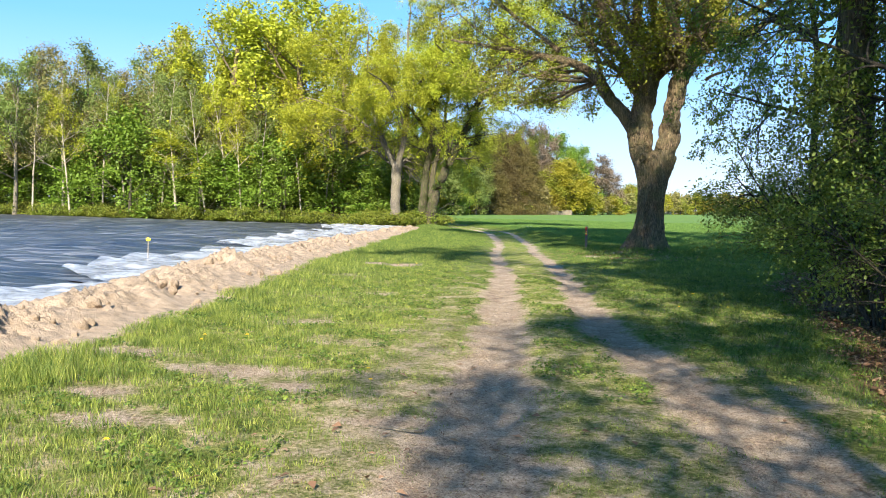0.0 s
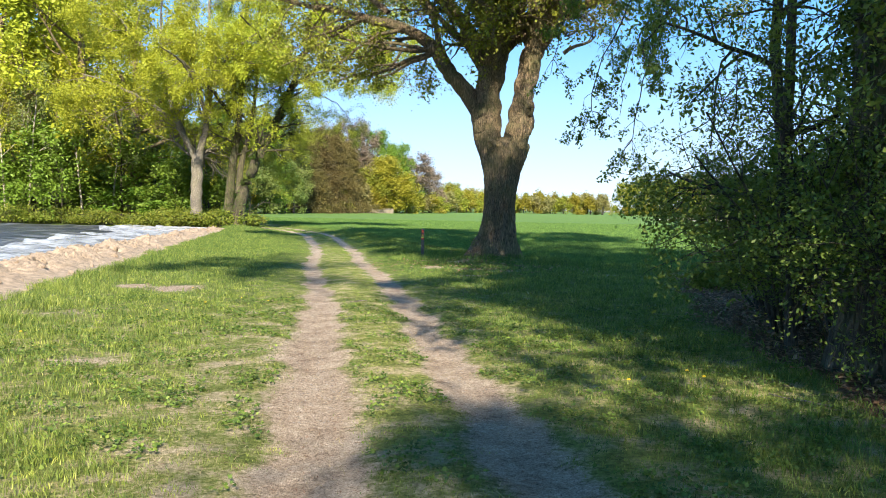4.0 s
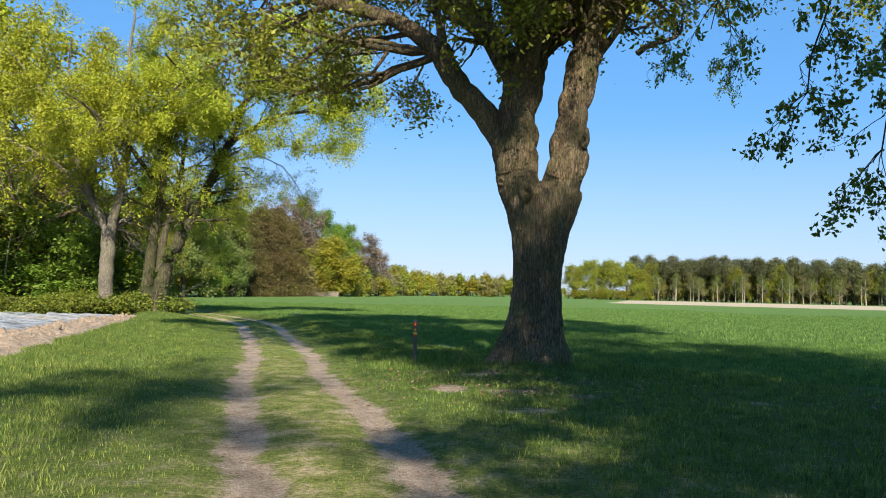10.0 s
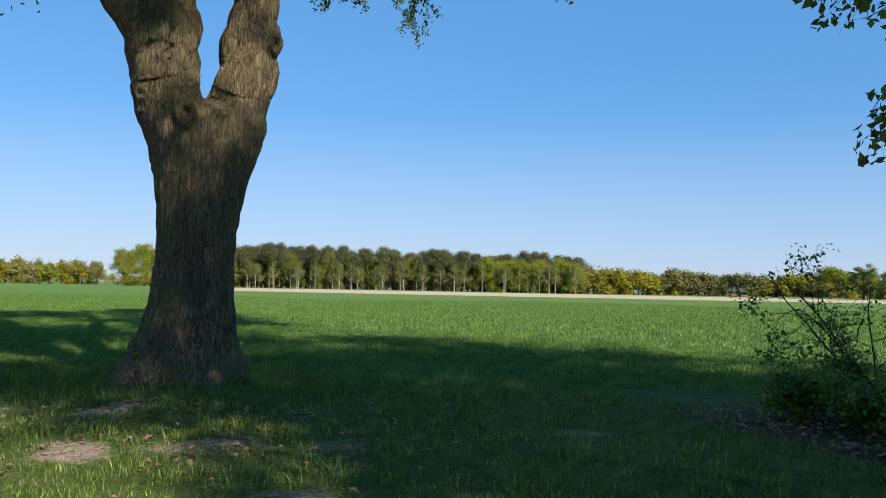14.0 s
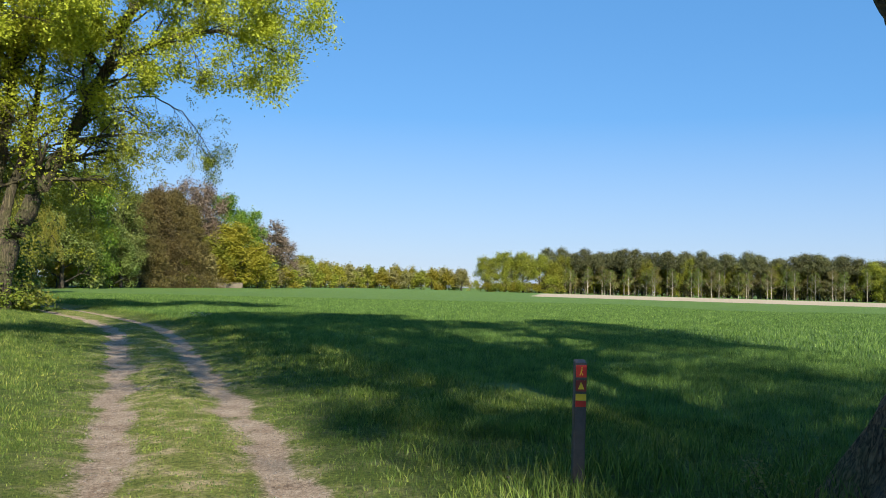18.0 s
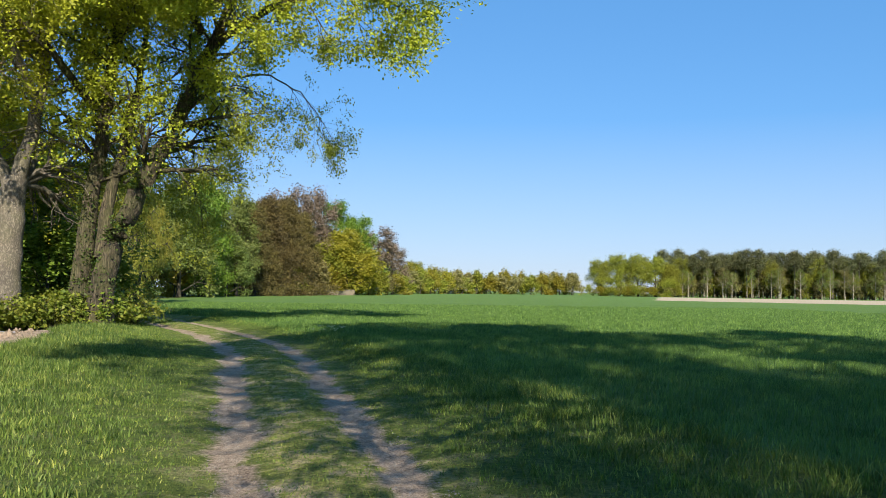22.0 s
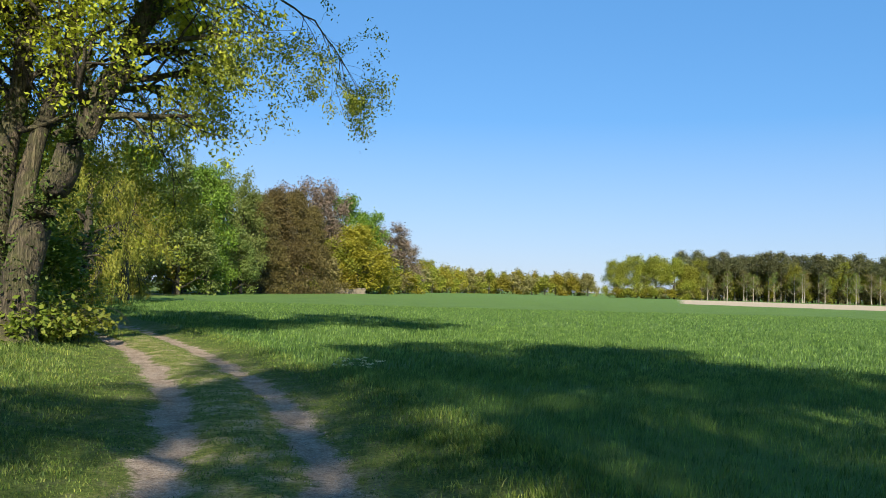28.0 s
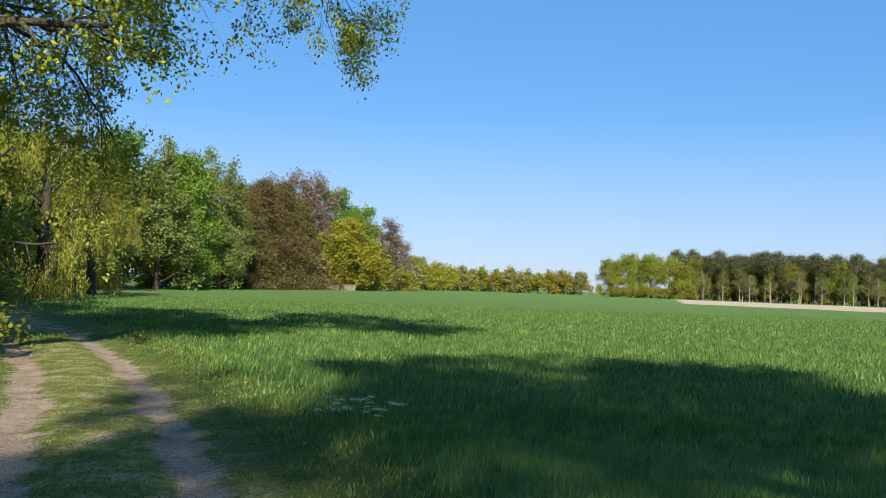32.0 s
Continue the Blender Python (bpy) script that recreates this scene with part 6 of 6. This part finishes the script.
# ---- dandelions, dead leaves, sticks ----
def scatter_flowers():
    r = np.random.default_rng(77)
    bm = bmesh.new()
    for i in range(18):
        a = i * 2 * math.pi / 18
        for q, z in ((0.021, 0.004), (0.014, 0.010)):
            d = Vector((math.cos(a + z * 40), math.sin(a + z * 40), 0))
            s = Vector((-d.y, d.x, 0)) * 0.004
            bm.faces.new([bm.verts.new(c) for c in (Vector((0, 0, z)), d * q * 0.7 + s + Vector((0, 0, z)), d * q + Vector((0, 0, z - 0.002)), d * q * 0.7 - s + Vector((0, 0, z)))])
    head = bm_mesh(bm, "head", PETAL)
    stem = tube_mesh("stalk", [(np.array([(0, 0, -0.11), (0.004, 0, -0.05), (0, 0, 0)]), np.full(3, 0.002))], BLADE, 5)
    for x, y in ((-0.85, 6.6), (0.15, 9.2), (0.28, 8.75), (-2.05, 10.6), (-1.95, 10.3), (-1.6, 10.7), (-2.2, 21.8), (-1.5, 19.4), (-1.2, 20.4), (4.3, 15.6), (4.35, 15.3), (-0.8, 21.1), (-1.9, 22.6), (-0.35, 20.8),
                 (4.1, 17.2), (3.6, 15.1), (5.0, 20.5), (-2.6, 17.5)):
        ob = thing("dandelion", (x, y, float(height(np.array([x]), np.array([y]))[0]) + 0.11), "yellow dandelion flower in the grass", "flower", "dandelions", r.uniform(0, 360))
        part("head", head, ob)
        part("stalk", stem, ob)


scatter_flowers()


def ground_leaves():
    r = np.random.default_rng(88)
    n = 30000
    x, y = r.uniform(3.2, 11, n), r.uniform(4, 29, n)
    keep = litter_amount(x, y) > r.uniform(0.15, 1.0, n)
    x, y = x[keep], y[keep]
    k = 700
    x = np.concatenate([x, r.normal(4.0, 1.3, k), r.normal(1.0, 0.8, 60)])
    y = np.concatenate([y, r.normal(30.6, 1.2, k), r.normal(7.6, 1.6, 60)])
    c = np.stack([x, y, height(x, y) + r.uniform(0.008, 0.04, len(x))], 1)
    m = len(c)
    a = r.uniform(0, 2 * np.pi, m)
    d = np.stack([np.cos(a), np.sin(a), r.normal(0, 0.25, m)], 1)
    w = np.stack([-np.sin(a), np.cos(a), r.normal(0, 0.25, m)], 1)
    s = r.uniform(0.02, 0.05, (m, 1))
    up = np.array([0, 0, 1.0])
    v = np.stack([c - d * s, c + w * s * 0.6 + up * s * 0.3, c + d * s, c - w * s * 0.6 + up * s * 0.3], 1)
    tagged(new("fallen_leaves", raw_mesh("fallen_leaves", v, np.arange(m * 4).reshape(-1, 4), None, LEAF_BROWN)), "dry brown fallen leaves under the thicket and the oak", "leaf litter", kind="stuff")


ground_leaves()


def debris():
    """Straw, bark and twig crumbs on the bare soil."""
    r = np.random.default_rng(89)
    n = 40000
    x, y = r.uniform(-3.6, 5.5, n), 4.5 + 30 * r.uniform(0, 1, n) ** 1.7
    keep = bare_amount(x, y) > r.uniform(0.2, 0.9, n)
    x, y = x[keep], y[keep]
    m = len(x)
    c = np.stack([x, y, height(x, y) + r.uniform(0.004, 0.014, m)], 1)
    a = r.uniform(0, np.pi, m)
    d = np.stack([np.cos(a), np.sin(a), r.normal(0, 0.12, m)], 1) * (r.uniform(0.008, 0.035, (m, 1)))
    w = np.stack([-np.sin(a), np.cos(a), np.zeros(m)], 1) * r.uniform(0.0012, 0.005, (m, 1))
    up = np.array([0, 0, 0.003])
    v = np.stack([c - d, c + w + up, c + d, c - w + up], 1)
    tagged(new("soil_debris", raw_mesh("soil_debris", v, np.arange(m * 4).reshape(-1, 4), None, LEAF_BROWN)), "crumbs of straw, bark and twig on the bare track", "debris", kind="stuff")


debris()


def sticks():
    r = np.random.default_rng(99)
    spots = [(5.2, 12.5), (5.0, 14.8), (5.4, 16.8), (4.9, 11.2), (5.6, 18.6), (5.1, 9.8), (6.0, 20.4), (0.75, 7.6), (0.9, 19.8), (1.05, 21.9), (-0.1, 20.2), (8.6, 26.2)]
    for k, (x, y) in enumerate(spots):
        n = 6
        L = r.uniform(0.35, 1.1) if k < 7 or k == 11 else r.uniform(0.25, 0.4)
        a = r.uniform(0, math.pi)
        t = np.linspace(-0.5, 0.5, n)
        z0 = float(height(np.array([x]), np.array([y]))[0])
        p = np.stack([np.cos(a) * t * L, np.sin(a) * t * L, np.full(n, 0.012)], 1) + r.normal(0, 0.012, (n, 3)) * np.array([1, 1, 0.4])
        ob = new("fallen_stick", tube_mesh("fallen_stick", [(p, np.linspace(0.011, 0.005, n))], BARK_GREY, 6))
        ob.location = (x, y, z0)
        tagged(ob, "dry bare stick lying on the ground", "stick", "fallen sticks")


sticks()


def gravel():
    """Small pale stones trodden into the two ruts."""
    r = np.random.default_rng(93)
    n = 15000
    y = r.uniform(14, 60, n)
    lane = r.uniform(0, 1, n) < 0.4
    x = np.where(lane, along(y, RUT_LEFT), along(y, RUT_RIGHT)) + r.normal(0, 0.13, n)
    c = np.stack([x, y, height(x, y) + 0.002], 1)
    s = 0.004 + 0.010 * r.uniform(0, 1, (n, 1)) ** 3
    a = r.uniform(0, np.pi, n)
    u = np.stack([np.cos(a), np.sin(a), np.zeros(n)], 1) * s
    w = np.stack([-np.sin(a), np.cos(a), np.zeros(n)], 1) * s * r.uniform(0.6, 1.0, (n, 1))
    up = np.array([0, 0, 1.0]) * s * 0.7
    v = np.stack([c + u, c + w, c - u, c - w, c + up], 1)
    i = np.arange(n) * 5
    t = np.stack([np.stack([i + k, i + (k + 1) % 4, i + 4], 1) for k in range(4)], 1).reshape(-1, 3)
    tagged(new("gravel", raw_mesh("gravel", v, None, t, PEBBLE)), "small pale stones trodden into the wheel ruts", "gravel", kind="stuff")


gravel()


def verge_flowers():
    """A clump of small pale umbels in the wheat's edge."""
    r = np.random.default_rng(94)
    x0, y0 = -0.96, 56.7
    ob = thing("flower_clump", (x0, y0, float(height(np.array([x0]), np.array([y0]))[0])), "clump of small pale yellow-white flowers in the wheat", "flowers")
    stalks, heads = [], []
    for k in range(22):
        a, d, h = r.uniform(0, 6.28), r.uniform(0, 0.32), r.uniform(0.16, 0.3)
        top = np.array([math.cos(a) * d * 1.6, math.sin(a) * d, h])
        stalks.append((np.array([(top[0] * 0.6, top[1] * 0.6, -0.02), (top[0] * 0.85, top[1] * 0.85, h * 0.6), top]), np.full(3, 0.003)))
        heads.append(top)
    part("stalks", tube_mesh("stalks", stalks, BLADE, 4), ob)
    part("flower_heads", leaves_mesh("flower_heads", r, np.array(heads), 26, (0.03, 0.03, 0.008), 0.018, UMBEL, 0, 0.9, 1.0, 1.5), ob, "pale yellow-white flower heads")


verge_flowers()


def marker_flag():
    ob = thing("marker_cane", (-8.4, 21.2, 0.0), "thin pale cane with a yellow tag stuck in the plastic", "marker")
    part("cane", tube_mesh("cane", [(np.array([(0.25, -0.5, 0.0), (0.1, -0.2, 0.28), (0, 0, 0.55)]), np.full(3, 0.012))], BARK_PALE, 6), ob)
    bm = bmesh.new()
    bmesh.ops.create_icosphere(bm, subdivisions=2, radius=0.06)
    bmesh.ops.scale(bm, vec=(1.15, 0.35, 0.8), verts=bm.verts)
    bmesh.ops.translate(bm, vec=(0, 0, 0.6), verts=bm.verts)
    part("tag", bm_mesh(bm, "tag", TAG, True), ob, "yellow plastic tag")


marker_flag()


# ---- grass and crop ----
def blades_mesh(name, r, x, y, z, tall, width, mat, lean=0.35, wind=(0.0, 0.0)):
    n = len(x)
    a = r.uniform(0, 2 * np.pi, n)
    face = np.stack([np.cos(a), np.sin(a), np.zeros(n)], 1)
    b = r.uniform(0, 2 * np.pi, n)
    tip = np.stack([np.cos(b) + wind[0], np.sin(b) + wind[1], np.zeros(n)], 1) * (lean * r.uniform(0.3, 1.4, n) * tall)[:, None]
    base = np.stack([x, y, z - 0.01], 1)
    up = np.array([0, 0, 1.0])
    w = (width * r.uniform(0.7, 1.3, n))[:, None] * face
    h = tall[:, None]
    v = np.stack([base - w, base + w, base + tip * 0.35 + up * h * 0.6 + w * 0.75, base + tip * 0.35 + up * h * 0.6 - w * 0.75, base + tip + up * h * 0.98], 1)
    i = np.arange(n) * 5
    return raw_mesh(name, v, np.stack([i, i + 1, i + 2, i + 3], 1), np.stack([i + 3, i + 2, i + 4], 1), mat)


def sow(r, n, x0, x1, y0, y1):
    return r.uniform(x0, x1, n), r.uniform(y0, y1, n)


def build_grass():
    r = np.random.default_rng(61)
    xs, ys, hs, ws = [], [], [], []
    for n, x0, x1, y0, y1, w in ((170000, -4.2, 6.5, 4.5, 11, 0.0028), (60000, -4.4, 6.5, 11, 14, 0.0032), (95000, -5.2, 7.5, 14, 24, 0.004), (130000, -7.0, 9.5, 24, 38, 0.0045), (170000, -8.0, 6.0, 36, 52, 0.005), (110000, -10.5, 1.5, 50, 70, 0.007)):
        x, y = sow(r, n, x0, x1, y0, y1)
        b = bare_amount(x, y) + 0.35 * smooth_noise(x, y, 0.35, 2.0) + np.interp(y, [8, 24], [0.3, 0.1]) * smooth_noise(x, y, 0.16, 8.0)
        keep = (b < r.uniform(0.05, 0.62, n)) & (crop_amount(x, y) < 0.6) & (litter_amount(x, y) < r.uniform(0.2, 1.15, n)) & (x > along(y, SAND_OUT) - 0.1)
        x, y = x[keep], y[keep]
        dl, dr = along(y, RUT_LEFT) - x, x - along(y, RUT_RIGHT)
        off = np.maximum(dl, dr)
        lush = np.clip((off - 0.45) / 1.6, 0, 1)
        lump = np.clip(0.5 + 0.8 * smooth_noise(x, y, 0.5, 7.0) + 0.4 * smooth_noise(x, y, 2.1, 1.0), 0, 1.4)
        edge = np.exp(-((x - along(y, SAND_OUT) - 0.8) / 0.7) ** 2)
        tall = 0.028 + lush * (0.025 + 0.06 * lump) * np.interp(y, [8, 30, 45], [0.7, 0.85, 0.95]) + 0.10 * edge * lump
        right = (dr > 0.6) & (y > 26)
        tall = tall + right * np.clip((dr - 0.5) / 1.2, 0, 1) * 0.03 * (0.4 + lump) * np.interp(y, [26, 34, 40], [0.2, 0.8, 1.1])
        tall = tall + (0.05 + 0.16 * lump) * np.exp(-((x - 3.0) ** 2 / 1.6 + (y - 33.9) ** 2 / 2.4)) + 0.10 * lump * np.exp(-((x - 6.0) ** 2 + (y - 32.4) ** 2) / 1.5)
        xs.append(x), ys.append(y), hs.append(tall * r.uniform(0.55, 1.25, len(x))), ws.append(np.full(len(x), w))
    x, y, h, w = (np.concatenate(q) for q in (xs, ys, hs, ws))
    for n, x0, x1, y0, y1, kmax, w0 in ((700, -4.0, 6.0, 6, 16, 26, 0.0032), (800, -5.2, 7.0, 16, 30, 26, 0.004), (1500, -7.0, 8.5, 30, 52, 26, 0.005)):
        cx, cy = sow(r, n, x0, x1, y0, y1)
        d = np.maximum(along(cy, RUT_LEFT) - cx, cx - along(cy, RUT_RIGHT))
        keep = (d > r.uniform(0.4, 1.6, n)) & (bare_amount(cx, cy) < 0.35) & (crop_amount(cx, cy) < 0.5) & (litter_amount(cx, cy) < 0.7) & (cx > along(cy, SAND_OUT) + 0.05)
        cx, cy = np.repeat(cx[keep], kmax), np.repeat(cy[keep], kmax)
        big = np.repeat(r.uniform(0.6, 1.4, keep.sum()), kmax)
        tx, ty = cx + r.normal(0, 0.045, len(cx)) * big, cy + r.normal(0, 0.045, len(cx)) * big
        xs.append(tx), ys.append(ty), ws.append(np.full(len(tx), w0))
        hs.append(big * r.uniform(0.04, 0.09, len(tx)) * np.interp(ty, [6, 20, 40], [0.8, 1.0, 1.05]))
    x, y, h, w = (np.concatenate(q) for q in (xs, ys, hs, ws))
    ripe = np.interp(y, [20, 36, 60], [0.85, 0.3, 0.15]) * np.where(x > along(y, RUT_RIGHT) + 0.3, np.interp(y, [24, 36], [0.35, 0.05]), 1.0) + 0.3 * smooth_noise(x, y, 0.9, 5.0)
    dry = r.uniform(0, 1, len(x)) < ripe
    for k, name, mat, words in ((dry, "short_turf", TURF, "short pale yellow-green turf along the track"), (~dry, "meadow_grass", BLADE, "rough lush green meadow grass of uneven height")):
        tagged(new(name, blades_mesh(name, r, x[k], y[k], height(x[k], y[k]), h[k], w[k], mat, 0.55)), words, "grass", kind="stuff")


def build_straw():
    """Dry dead blades lying flat between the living ones."""
    r = np.random.default_rng(64)
    x, y = r.uniform(-4.5, 6.0, 60000), 4.5 + 30 * r.uniform(0, 1, 60000) ** 1.5
    keep = (smooth_noise(x, y, 0.6, 12.0) + 0.5 * smooth_noise(x, y, 0.2, 3.0) > -0.1) & (x > along(y, SAND_OUT)) & (litter_amount(x, y) < 0.6) & (r.uniform(10, 26, 60000) > y)
    x, y = x[keep], y[keep]
    me = blades_mesh("dry_grass", r, x, y, height(x, y) + 0.008, r.uniform(0.006, 0.03, len(x)), np.full(len(x), 0.0028), STRAW, 2.6)
    tagged(new("dry_grass", me), "dry straw-coloured dead grass lying in the meadow", "dry grass", kind="stuff")


def build_crop():
    r = np.random.default_rng(62)
    xs, ys, ws = [], [], []
    for n, x0, x1, y0, y1, w in ((170000, -3, 13, 40, 58, 0.0034), (110000, 4, 18, 29, 42, 0.0036), (90000, -9, 20, 56, 76, 0.010), (80000, 10, 40, 28, 60, 0.011), (75000, -18, 40, 74, 110, 0.018), (60000, 36, 66, 30, 90, 0.02), (45000, 18, 42, 58, 78, 0.014)):
        x, y = sow(r, n, x0, x1, y0, y1)
        keep = crop_amount(x, y) > r.uniform(0.2, 0.8, n)
        xs.append(x[keep]), ys.append(y[keep]), ws.append(np.full(keep.sum(), w))
    x, y, w = (np.concatenate(q) for q in (xs, ys, ws))
    h = (0.115 + 0.045 * smooth_noise(x, y, 1.5, 3.0)) * r.uniform(0.7, 1.25, len(x))
    tagged(new("wheat_crop", blades_mesh("wheat_crop", r, x, y, height(x, y), h, w, CROP, 0.45, (0.35, 0.15))), "dense young green wheat covering the open field", "crop", kind="stuff")


def build_clover():
    """Low broad-leaved weeds between the grass of the first metres."""
    r = np.random.default_rng(63)
    x, y = sow(r, 60000, -4.0, 6.0, 4.5, 22)
    b = bare_amount(x, y)
    keep = (b < 0.4) & (smooth_noise(x, y, 0.45, 9.0) + 0.4 * smooth_noise(x, y, 1.3, 4.0) > r.uniform(-0.25, 0.45, len(x))) & (litter_amount(x, y) < 0.4) & (x > along(y, SAND_OUT)) & (np.abs(x - 1.2) < 5.4)
    x, y = x[keep], y[keep]
    z = height(x, y) + r.uniform(0.015, 0.05, len(x))
    me = leaves_mesh("clover", r, np.stack([x, y, z], 1), 3, (0.018, 0.018, 0.006), 0.03, WEED, 0, 0.85, 1.0, 1.4)
    tagged(new("clover", me), "low clover and broad-leaved weeds in the short grass", "weeds", kind="stuff")


build_grass()
build_straw()
build_clover()
build_crop()
